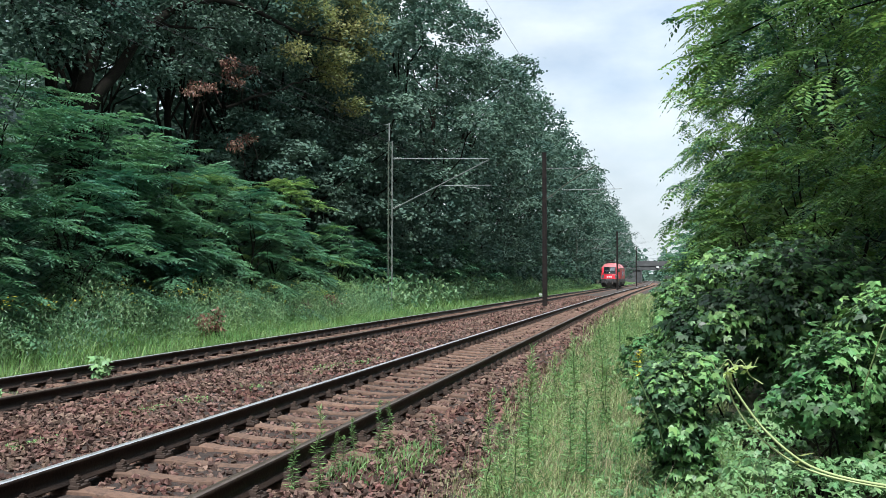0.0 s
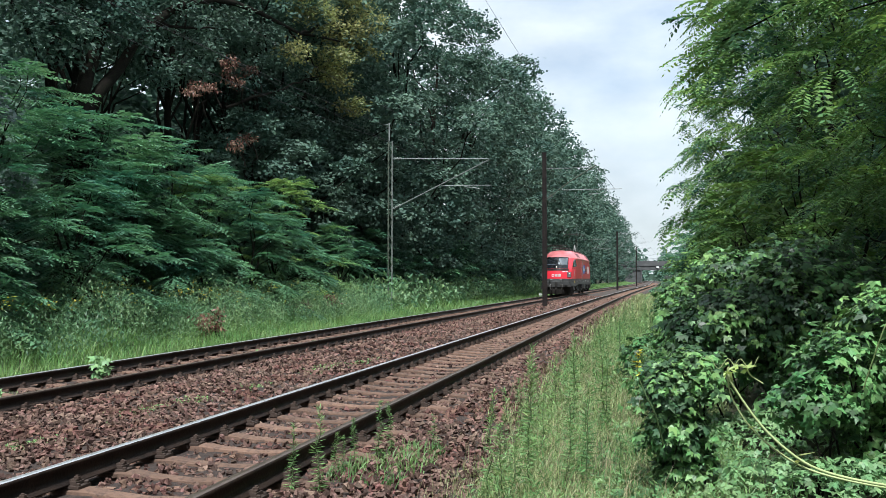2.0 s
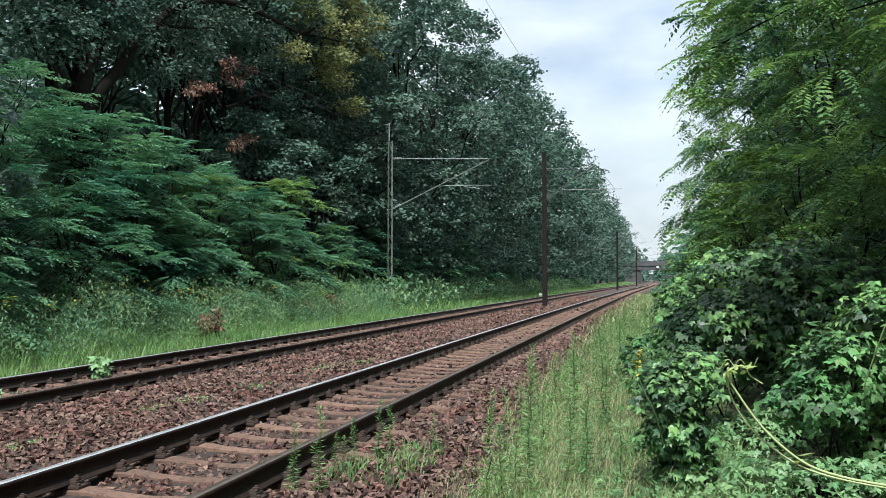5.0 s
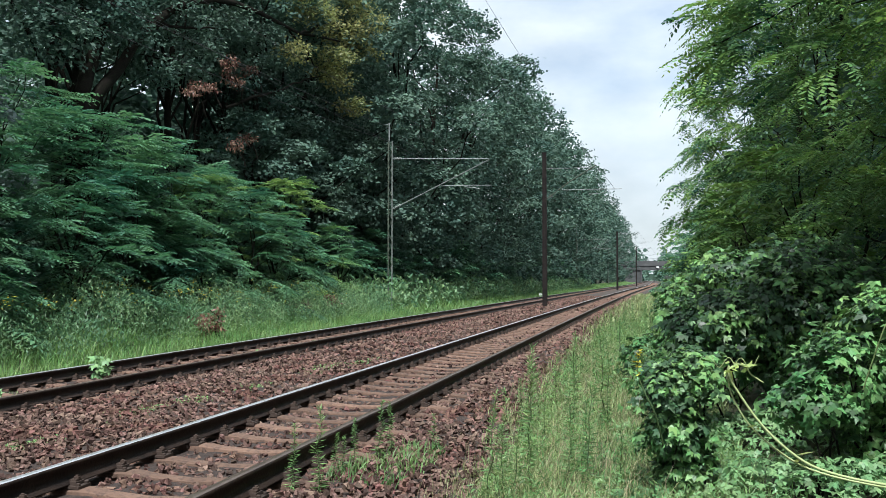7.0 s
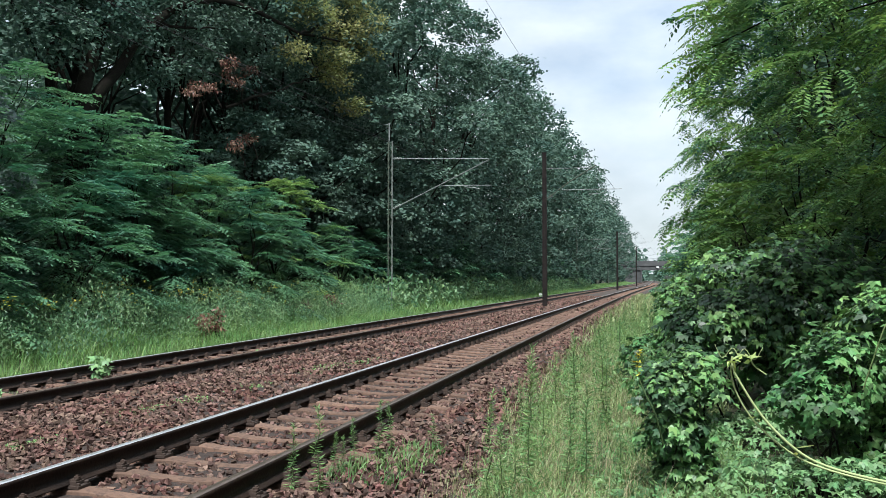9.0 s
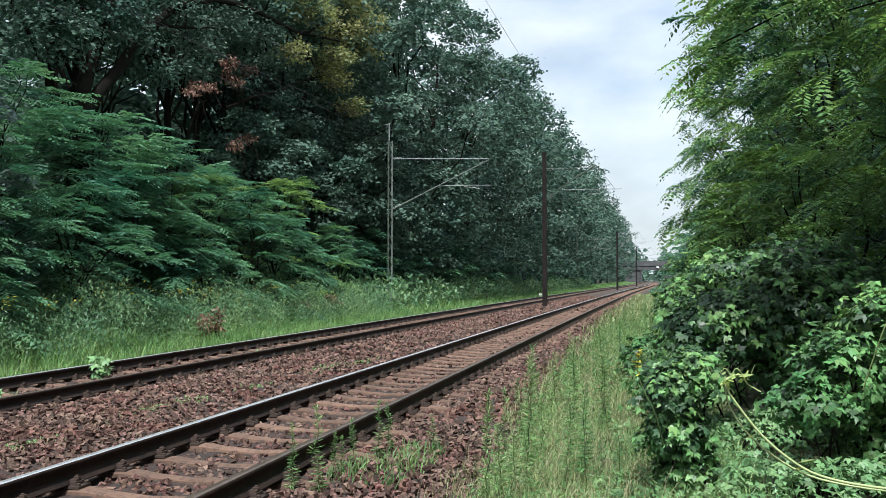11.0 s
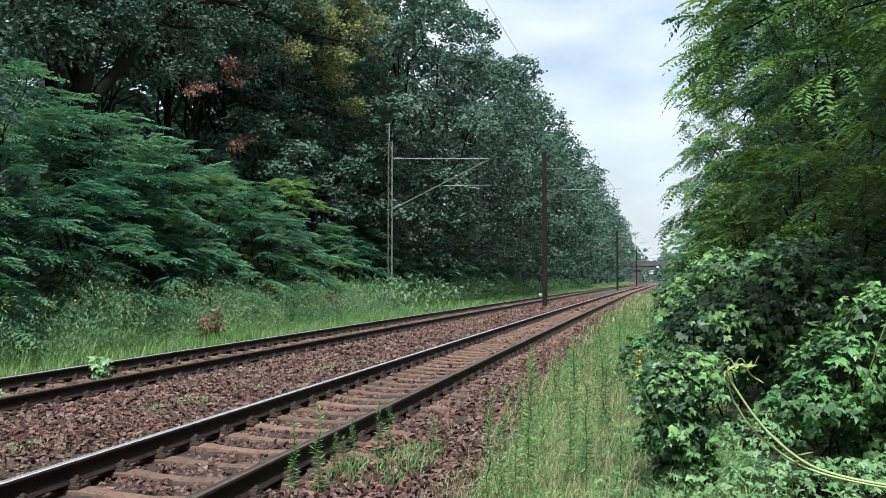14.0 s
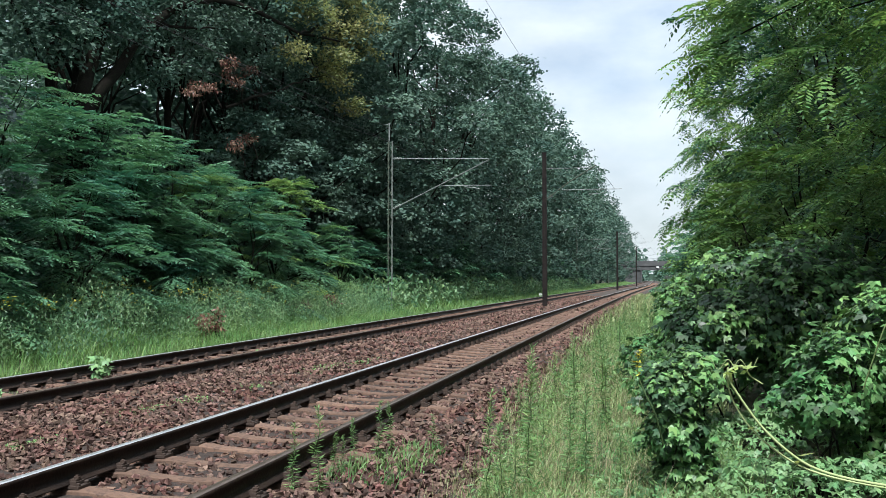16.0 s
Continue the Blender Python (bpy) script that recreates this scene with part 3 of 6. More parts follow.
    for i in range(5):
        bm.faces.new((lo[i], lo[i + 1], hi[i + 1], hi[i]))
    bmesh.ops.solidify(bm, geom=bm.faces[:], thickness=0.05)
    add("rail_guard", bm, M["under"], "black sheet steel rail guard")
    ws = add("windscreen", nose_patch(-0.95, 0.95, 2.28, 3.26, 0.012, 12, 0.05), M["glass"], "large dark windscreen")
    add("windscreen_divider", nose_patch(-0.025, 0.025, 2.28, 3.26, 0.022, 8), M["under"], "", ws)
    # pale panel painted as the sky mirrored in one half of the glass
    add("sun_blind", nose_patch(0.12, 0.84, 2.62, 3.16, 0.018, 6), M["screenpale"], "pale panel painted as sky reflected in the glass", ws)
    add("dashboard", nose_patch(-0.86, -0.12, 2.62, 2.66, 0.018, 6), M["screenpale"], "", ws)
    add("cowl_strip", nose_patch(-0.98, 0.98, 2.10, 2.26, 0.01, 10), M["darkgrey"])
    if e < 0:
        part("upper_headlight", cyl((-0.02, -8.50, 2.42), (-0.02, -8.60, 2.42), 0.05, 0.045, 18), M["lamp"], loco, "lit top headlight")
    # unreadable number and the maker's sign as bars
    for a, b in ((0.45, 0.68), (0.73, 0.92)):
        add("number_bar", nose_patch(a, b, 2.0, 2.07, 0.008, 4), M["white"])
    sg = bmesh.new()
    for i in range(24):
        w0, w1 = 2 * pi * i / 24, 2 * pi * (i + 1) / 24
        q = []
        for w, r in ((w0, 1.0), (w1, 1.0), (w1, 0.55), (w0, 0.55)):
            x, z = -0.30 + 0.115 * r * cos(w), 1.70 + 0.115 * r * sin(w)
            q.append(sg.verts.new((x, float(nose_y(abs(x) / 1.45, z)) - 0.008, z)))
        sg.faces.new(q)
    add("sign_ring", sg, M["white"])
    for a, b in ((-0.14, 0.09), (0.14, 0.37)):
        add("sign_block", nose_patch(a, b, 1.595, 1.805, 0.008, 4), M["white"])


def make_pantograph(loco, yc, up):
    base = bmesh.new()
    for s in (-1, 1):
        add_box(base, (s * 0.55 - 0.04, yc - 0.9, 4.04), (s * 0.55 + 0.04, yc + 0.9, 4.10))
    for u in (-0.9, 0, 0.9):
        add_box(base, (-0.6, yc + u - 0.04, 4.03), (0.6, yc + u + 0.04, 4.09))
    pg = part("pantograph", base, M["under"], loco, "raised pantograph" if up else "folded pantograph")
    for s in (-1, 1):
        for u in (-0.8, 0.8):
            bm = bmesh.new()
            for k in range(4):
                add_cyl(bm, (s * 0.55, yc + u, 3.86 + k * 0.045), (s * 0.55, yc + u, 3.89 + k * 0.045), 0.06, 0.05, 12)
            add_cyl(bm, (s * 0.55, yc + u, 3.80), (s * 0.55, yc + u, 4.05), 0.03)
            part("insulator", bm, M["darkgrey"], pg)
    if up:
        knee, head = Vector((0, yc + 0.85, 4.80)), Vector((0, yc - 0.55, 5.76))
    else:
        knee, head = Vector((0, yc + 1.3, 4.10)), Vector((0, yc - 1.7, 4.20))
    foot = Vector((0, yc - 0.15, 4.08))
    part("lower_arm", cyl(foot, knee, 0.055, 0.05, 10), M["steelbright"], pg)
    part("control_rod", cyl(foot + Vector((0.12, 0.5, 0)), knee + Vector((0.12, 0.12, -0.05)), 0.022), M["steelbright"], pg)
    bm = bmesh.new()
    for s in (-1, 1):
        add_cyl(bm, knee + Vector((s * 0.12, 0, 0)), head + Vector((s * 0.42, 0, 0)), 0.024, 0.02, 8)
    add_cyl(bm, knee + Vector((-0.2, 0, 0)), knee + Vector((0.2, 0, 0)), 0.03, seg=8)
    add_cyl(bm, head + Vector((-0.45, 0, 0)), head + Vector((0.45, 0, 0)), 0.02, seg=8)
    part("upper_arm", bm, M["under"], pg)
    bm = bmesh.new()
    for u in (-0.2, 0.2):
        pts = [(-0.98, 0, -0.22), (-0.85, 0, -0.05), (-0.6, 0, 0.03), (0.6, 0, 0.03), (0.85, 0, -0.05), (0.98, 0, -0.22)]
        for a, b in zip(pts, pts[1:]):
            add_cyl(bm, head + Vector((a[0], u, a[2] + 0.05)), head + Vector((b[0], u, b[2] + 0.05)), 0.022, seg=6)
    for s in (-1, 1):
        add_cyl(bm, head + Vector((s * 0.45, -0.2, 0.06)), head + Vector((s * 0.45, 0.2, 0.06)), 0.02, seg=6)
    part("collector_head", bm, M["under"], pg)


def make_loco():
    loco = tagged(new("locomotive"), "red electric locomotive with grey skirt and one raised pantograph", "locomotive")
    V, F, n = loft([1.43, 1.6, 1.9, 2.1, 2.25, 2.4, 2.55, 2.7, 2.85, 3.0, 3.1, 3.17])
    ob_of("body", mesh_from("body", V, F, M["red"], smooth=True), loco, "glossy red body shell")
    V, F, n = loft([3.17, 3.22, 3.3, 3.45, 3.6, 3.75, 3.80, 3.84, 3.87, 3.90])
    k = len(V) - n
    F.append(tuple(range(k, k + n)))
    ob_of("roof", mesh_from("roof", V, F, M["roofred"], smooth=False), loco, "dusty red roof with sky sheen painted into its pink")
    # grey skirt with deep ends
    bm = bmesh.new()
    lo_z = lambda u: float(np.interp(abs(u), [0, 6.5, 7.15, 9], [0.95, 0.95, 0.78, 0.78]))
    P = plan(1.43)
    up_v = [bm.verts.new((x * 1.004, y, 1.426)) for x, y in P]
    dn_v = [bm.verts.new((x * 1.004, y, lo_z(y))) for x, y in P]
    for i in range(len(P)):
        j = (i + 1) % len(P)
        bm.faces.new((dn_v[i], dn_v[j], up_v[j], up_v[i]))
    bm.faces.new(dn_v[::-1])
    part("skirt", bm, M["grey"], loco, "matt grey lower skirt")
    part("transformer_tank", box((-1.02, -2.3, 0.24), (1.02, 2.4, 0.96), 0.06), M["under"], loco)
    part("floor_pan", box((-1.1, -8.2, 0.80), (1.1, 8.2, 1.0)), M["under"], loco)
    for e in (-1, 1):
        make_end(loco, e)
        make_bogie(loco, e * 4.95)
    for s in (-1, 1):
        # cab windows
        for e in (-1, 1):
            g = part("cab_window", cab_glass(s, e), M["glass"], loco, "dark curved cab side window")
            part("window_sill", side_panel(s, [(e * 6.95, 2.44), (e * 6.53, 2.48), (e * 6.53, 2.51), (e * 6.95, 2.47)], 0.014), M["galv"], g)
            bm = tube([(s * (side_x(u, z) + 0.005), u, z) for u, z in ((e * 7.95, 2.30), (e * 7.65, 2.68), (e * 7.35, 2.94), (e * 6.95, 3.11), (e * 6.3, 3.12), (e * 5.5, 3.16))], 0.025)
            part("window_hood", bm, M["red"], loco)
            part("body_seam", tube([(s * (side_x(u, 2.27) + 0.002), e * u, 2.27) for u in np.linspace(6.5, 7.95, 9)], 0.010), M["under"], loco)
        # vestibule door with grab rails, a recess under it and steps
        d = part("door", side_panel(s, quad(-2.26, 1.47, -1.50, 3.07), 0.010, 0.02), M["red"], loco, "red side door with lever handle")
        for z0, z1, u0, u1 in ((2.33, 2.37, -2.16, -1.96), (2.25, 2.48, -2.17, -2.13)):
            part("door_handle", side_panel(s, quad(u0, z0, u1, z1), 0.05, 0.04), M["galv"], d)
            part("door_handle", side_panel(s, quad(u0, z0 - 0.52, u1, z1 - 0.55), 0.05, 0.04), M["galv"], d)
        part("kick_strip", side_panel(s, quad(-2.15, 1.50, -1.62, 1.52), 0.016), M["roofred"], d)
        for u in (-2.32, -1.44):
            part("grab_rail", tube([(s * 1.46, u, 3.02), (s * 1.52, u, 2.98), (s * 1.52, u, 1.32), (s * 1.47, u, 1.27)], 0.018), M["steelbright"], loco)
            part("rail_foot", box((s * 1.49 - 0.05, u - 0.05, 1.22), (s * 1.49 + 0.05, u + 0.05, 1.27)), M["grey"], loco)
            part("door_gap", side_panel(s, quad(u + 0.05, 1.45, u + 0.065, 3.10), 0.003, 0.006), M["under"], loco)
        part("step_recess", side_panel(s, [(-2.16, 1.22), (-2.06, 1.32), (-1.70, 1.32), (-1.60, 1.22), (-1.70, 1.10), (-2.06, 1.10)], 0.012), M["under"], loco)
        part("step_tread", box((s * 1.46 - 0.04, -2.08, 1.09), (s * 1.46 + 0.04, -1.68, 1.11)), M["galv"], loco)
        lad = bmesh.new()
        for u in (-2.27, -1.62):
            add_box(lad, (s * 1.38 - 0.06, u - 0.035, 0.40), (s * 1.38 + 0.06, u + 0.035, 0.96))
        for z in (0.42, 0.68):
            add_box(lad, (s * 1.36 - 0.1, -2.27, z), (s * 1.36 + 0.1, -1.62, z + 0.035))
        part("ladder", lad, M["grey"], loco, "grey steel entry ladder")
        # equipment cases under the frame
        for k, (u0, u1, z0, mm) in enumerate(((-1.52, -0.62, 0.46, "grey"), (-0.25, 0.15, 0.52, "grey"), (0.28, 0.72, 0.52, "case"), (1.75, 2.4, 0.55, "case"), (-2.9, -2.35, 0.5, "darkgrey"), (-0.6, 1.9, 0.62, "under"))):
            part("equipment_case", box((s * 1.22 - 0.2, u0, z0), (s * 1.22 + (0.14 if mm != "under" else 0.0), u1, 0.94), 0.015), M[mm], loco)
        for u, z in ((-1.35, 0.56), (-0.9, 0.62), (2.1, 0.72)):
            part("warning_sticker", side_panel(s, [(u, z), (u + 0.09, z), (u + 0.045, z + 0.08)], -0.09, 0.006), M["yellow"], loco)
        # fan louvres in the roof shoulder
        for u0, u1 in ((-4.35, -3.30), (-3.15, -2.25), (5.1, 6.45)):
            fr = part("louvre_frame", roof_panel(s, u0 - 0.05, u1 + 0.05, 0.10, 0.86, 0.02), M["roofred"], loco)
            part("louvre", roof_panel(s, u0, u1, 0.17, 0.80, 0.028), M["louvre"], fr, "dark maroon ventilation louvre")
        part("gutter", box((s * 1.455 - 0.012, -5.6, 3.165), (s * 1.455 + 0.014, 6.9, 3.19)), M["roofred"], loco)
        part("roof_conduit", tube([(s * 0.95, -3.4, 3.86), (s * 0.95, 0.0, 3.86), (s * 0.95, 3.6, 3.86)], 0.035), M["louvre"], loco)
        # operator's lettering as plain shapes
        part("sign_panel", side_panel(s, [(-0.47, 1.90), (0.97, 1.90), (1.30, 2.69), (-0.12, 2.68)]), M["bluepaint"], loco, "blue slanted sign panel")
        for u0, u1, z1 in ((0.0, 0.20, 2.47), (0.23, 0.36, 2.38), (0.39, 0.48, 2.38), (0.51, 0.66, 2.38), (0.69, 0.86, 2.38)):
            part("sign_bar", side_panel(s, quad(u0, 2.16, u1, z1), 0.011), M["white"], loco)
        for u0, u1, z0, z1 in ((-1.18, -0.96, 2.08, 2.47), (-0.92, -0.76, 2.08, 2.36), (-0.71, -0.66, 2.08, 2.36), (-0.61, -0.55, 2.08, 2.49),
                               (1.34, 1.58, 2.07, 2.46), (1.63, 1.80, 2.07, 2.34), (1.85, 2.02, 2.07, 2.34), (2.07, 2.24, 1.99, 2.34), (2.29, 2.46, 2.07, 2.34), (2.51, 2.60, 2.07, 2.34), (2.65, 2.69, 2.07, 2.34), (2.74, 2.92, 2.07, 2.34)):
            part("lettering_bar", side_panel(s, quad(u0, z0, u1, z1), 0.006), M["letterdark"], loco)
        part("lettering_bar", side_panel(s, quad(1.28, 1.90, 2.88, 1.99), 0.006), M["letterdark2"], loco)
        part("sign_ring", ring(s, 3.72, 2.26, 0.37, 0.13), M["white"], loco)
        for u0 in (4.16, 4.83):
            part("sign_block", side_panel(s, quad(u0, 1.93, u0 + 0.56, 2.58), 0.007), M["white"], loco)
        for u0, u1, z, h in ((3.55, 5.5, 1.16, 0.07), (1.2, 2.15, 1.18, 0.10), (0.15, 0.45, 1.17, 0.03), (-0.55, -0.25, 1.17, 0.03), (3.05, 3.4, 1.18, 0.05), (-6.15, -6.02, 1.17, 0.10), (-5.75, -5.42, 1.10, 0.10), (-4.3, -4.1, 1.18, 0.16), (-3.75, -3.5, 1.27, 0.05), (-6.9, -6.8, 1.2, 0.05), (-2.9, -2.75, 1.18, 0.1)):
            part("marking", side_panel(s, quad(u0, z, u1, z + h), 0.012), M["faint"], loco)
        for u, r in ((-7.05, 0.10), (-4.0, 0.08), (6.1, 0.07), (8.05, 0.09)):
            bm = bmesh.new()
            bmesh.ops.create_circle(bm, cap_ends=True, segments=16, radius=r, matrix=Matrix.Translation((s * (side_x(u, 1.2) * 1.004 + 0.006), u, 1.2)) @ Matrix.Rotation(pi / 2, 4, "Y"))
            bmesh.ops.solidify(bm, geom=bm.faces[:], thickness=0.004)
            part("lifting_hole", bm, M["under"], loco)
        part("jack_recess", side_panel(s, quad(-8.0, 1.06, -7.68, 1.25), 0.012), M["under"], loco)
        part("warning_sign", side_panel(s, [(-7.5, 1.10), (-7.34, 1.10), (-7.42, 1.26)], 0.012), M["yellow"], loco)
    make_pantograph(loco, 5.35, True)
    make_pantograph(loco, -5.9, False)
    bm = bmesh.new()
    for u in np.linspace(-2.8, 2.8, 7):
        for k in range(4):
            add_cyl(bm, (0.3, u, 3.9 + k * 0.05), (0.3, u, 3.935 + k * 0.05), 0.06, 0.05, 10)
    add_cyl(bm, (0.3, -3.2, 4.12), (0.3, 3.2, 4.12), 0.02)
    part("roof_busbar", bm, M["under"], loco, "high-voltage bar on ribbed insulators")
    part("roof_hatch", box((-0.8, -3.0, 3.86), (0.8, 3.0, 3.93), 0.03), M["roofred"], loco)
    return loco


# colour of the painted sky reflection, shared with the dashboard strip
M["screenpale"] = plain("pale_reflection_and_dash", (0.17, 0.20, 0.235), 0.4)
M["case"] = plain("pale_grey_case", (0.22, 0.22, 0.20), 0.6)
M["letterdark2"] = plain("faded_lettering", (0.20, 0.02, 0.03), 0.5)
M["faint"] = plain("faded_white_marking", (0.42, 0.42, 0.42), 0.6)


def loco_pose(t):
    y = 146.75 - 32.38 * t
    d = 0.5
    slope = (off(y + d) - off(y - d)) / (2 * d)
    return pose(XF + off(y), y, 0, 0, 0, -math.degrees(math.atan(slope)))


loco = make_loco()


# ---------------------------------------------------------------- overhead line
def make_mast(y, xr, h, arm_x, name="concrete_mast"):
    """A slim concrete mast between the tracks with a cantilever over the near track."""
    x0 = xr + off(y)
    mast = tagged(new(name), "slim dark concrete mast with a steel cantilever over the track", "mast", "masts between the tracks")
    mast.matrix_basis = pose(x0, y, 0)
    bm = bmesh.new()
    w0, w1 = 0.14, 0.115
    lo = [bm.verts.new((a * w0, b * w0 * 0.8, -0.35)) for a, b in ((-1, -1), (1, -1), (1, 1), (-1, 1))]
    hi = [bm.verts.new((a * w1, b * w1 * 0.8, h)) for a, b in ((-1, -1), (1, -1), (1, 1), (-1, 1))]
    for i in range(4):
        bm.faces.new((lo[i], lo[(i + 1) % 4], hi[(i + 1) % 4], hi[i]))
    bm.faces.new(hi)
    bmesh.ops.bevel(bm, geom=[e for e in bm.edges if abs(e.verts[0].co.z - e.verts[1].co.z) > 1], offset=0.03, segments=2, affect="EDGES")
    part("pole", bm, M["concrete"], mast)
    part("strut", tube([(0.1, 0, 6.0), (arm_x * 0.45, 0, 6.9), (arm_x, 0, 7.9)], 0.035), M["greensteel"], mast)
    part("tie_rod", tube([(0.1, 0, 7.75), (arm_x, 0, 7.75)], 0.016), M["galv"], mast)
    part("registration_tube", tube([(arm_x * 0.36, 0, 6.50), (arm_x * 1.48, 0, 6.50)], 0.022), M["galv"], mast)
    part("steady_arm", tube([(arm_x * 1.2, 0, 6.45), (arm_x * 1.15, 0, 6.3), (arm_x * 0.85, 0, 6.22)], 0.02), M["galv"], mast)
    part("dropper", tube([(arm_x, 0, 7.85), (arm_x * 1.35, 0, 6.5)], 0.010), M["wire"], mast)
    for z in (6.05, 7.72):
        bm = bmesh.new()
        for k in range(5):
            add_cyl(bm, (0.2 + k * 0.06, 0, z + 0.02 * k), (0.225 + k * 0.06, 0, z + 0.02 * k), 0.07, 0.055, 10)
        part("insulator", bm, M["darkgrey"], mast)
    return mast


def make_lattice(y, xr, h, arm, name="lattice_mast"):
    """A green steel lattice mast beside the far track, two channels and diagonals."""
    x0 = xr + off(y)
    g = float(ground_z(np.array(xr), y))
    mast = tagged(new(name), "slender green steel lattice mast with galvanised cantilever", "mast", "lattice masts by the far track")
    mast.matrix_basis = pose(x0, y, g)
    for s in (-1, 1):
        bm = bmesh.new()
        add_box(bm, (s * 0.10 - 0.025, -0.05, -0.3), (s * 0.10 + 0.025, 0.05, h))
        part("channel", bm, M["greensteel"] if s < 0 else M["galv2"], mast)
    n = int(h / 0.55)
    for i in range(n):
        z0, z1 = i * h / n, (i + 1) * h / n
        s = 1 if i % 2 else -1
        part("lacing_bar", cyl((-s * 0.1, -0.06, z0), (s * 0.1, -0.06, z1), 0.012, seg=4), M["greensteel"], mast)
    part("top_pole", cyl((-0.07, 0, h), (-0.07, 0, h + 0.95), 0.035, seg=8), M["galv"], mast)
    part("top_bracket", tube([(-0.3, 0, h + 0.85), (0.0, 0, h + 0.9)], 0.02), M["galv"], mast)
    if arm:
        part("tie_rod", tube([(0.1, 0, 7.62 - g), (5.15, 0, 7.46 - g)], 0.022), M["galv"], mast)
        part("strut", tube([(0.1, 0, 5.0 - g), (5.2, 0, 7.42 - g)], 0.026), M["galv"], mast)
        part("registration_tube", tube([(2.7, 0, 6.15 - g), (5.3, 0, 6.12 - g)], 0.020), M["galv"], mast)
        part("steady_arm", tube([(3.9, 0, 6.07 - g), (4.4, 0, 6.02 - g), (4.7, 0, 5.95 - g)], 0.02), M["galv"], mast)
        for p, q in (((0.15, 0, 7.62 - g), (0.6, 0, 7.61 - g)), ((0.15, 0, 5.02 - g), (0.55, 0, 5.22 - g))):
            p, q = Vector(p), Vector(q)
            bm = bmesh.new()
            for k in range(5):
                c = p.lerp(q, (k + 0.5) / 5)
                add_cyl(bm, c, c + (q - p) * 0.08, 0.07, 0.06, 10)
            part("insulator", bm, M["galv2"], mast)
    return mast


def make_wire(name, pts, r, label):
    v, f = sweep(pts, [r] * len(pts), 5)
    tagged(ob_of(name, mesh_np(name, v, f, M["wire"])), label, "wire", "overhead wires")


M["galv2"] = material("pale_steel", (0.13, 0.15, 0.14), (0.20, 0.22, 0.205), 0.6, 4, 0.3)
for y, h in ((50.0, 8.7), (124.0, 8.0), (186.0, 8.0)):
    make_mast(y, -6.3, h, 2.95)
for y, a in ((-25.0, True), (43.0, True), (138.0, True), (205.0, True)):
    make_lattice(y, -13.36, 8.7, a)


def line_points(xr, z, spans, sag, zig=0.0):
    pts = []
    for k in range(len(spans) - 1):
        a, b = spans[k], spans[k + 1]
        for i in range(12):
            t = i / 12
            y = a + (b - a) * t
            zz = zig * (1 - 2 * t) * (1 if k % 2 else -1)
            pts.append((xr + zz + off(y), y, z - sag * 4 * t * (1 - t)))
    return pts


NEAR_SP, FAR_SP = (-90, -20, 50, 124, 186, 255, 325, 420, 520), (-110, -25, 43, 90, 138, 205, 270, 340, 420, 520)
make_wire("contact_wire", line_points(-3.45, 6.22, NEAR_SP, 0.05, 0.25), 0.005, "thin dark contact wire over the near track")
make_wire("catenary_wire", line_points(-3.35, 7.9, NEAR_SP, 0.75), 0.004, "thin dark catenary wire over the near track")
make_wire("contact_wire", line_points(-8.35, 5.95, FAR_SP, 0.05, 0.25), 0.005, "thin dark contact wire over the far track")
make_wire("catenary_wire", line_points(-8.35, 7.42, FAR_SP, 0.7), 0.005, "thin dark catenary wire over the far track")
make_wire("feeder_wire", line_points(-13.7, 9.4, FAR_SP, 0.9), 0.010, "bare feeder wire along the mast tops")
make_wire("feeder_wire", line_points(-13.6, 8.6, FAR_SP, 0.9), 0.008, "bare feeder wire below the mast tops")


# ---------------------------------------------------------------- road bridge far down the line
def make_bridge():
    y = 400.0
    xc = -6.06 + off(y) + 2.0
    br = tagged(new("road_bridge"), "grey concrete road bridge with railing across the tracks", "bridge", kind="")
    br.matrix_basis = pose(xc, y, 0)
    part("deck", box((-60, -4, 5.2), (60, 4, 7.2), 0.05), M["bridge"], br)
    part("parapet_beam", box((-60, -4.3, 7.0), (60, -3.9, 9.2), 0.03), M["bridge"], br)
    for x in (-5.6, 5.6):
        part("abutment", box((x - 0.6 + (3 if x > 0 else -3) - 3, -3.5, -0.8), (x + 0.6 + (3 if x > 0 else -3) + 3, 3.5, 5.2), 0.05), M["bridge"], br)
        part("pier", box((x * 0.92 - 0.35, -4.2, -0.8), (x * 0.92 + 0.35, -3.6, 5.2), 0.05), M["bridge"], br)
    for i in range(25):
        part("railing_post", box((-24 + i * 2 - 0.06, -4.2, 9.2), (-24 + i * 2 + 0.06, -4.1, 10.3)), M["galv"], br)
    for z in (9.7, 10.25):
        part("railing_bar", box((-26, -4.2, z), (26, -4.12, z + 0.07)), M["galv"], br)
    part("sign_plate", box((1.4, -4.4, 6.1), (2.4, -4.32, 6.8)), M["white"], br)


make_bridge()


# ---------------------------------------------------------------- foliage helpers
def unit(a):
    return a / (np.linalg.norm(a, axis=-1, keepdims=True) + 1e-9)


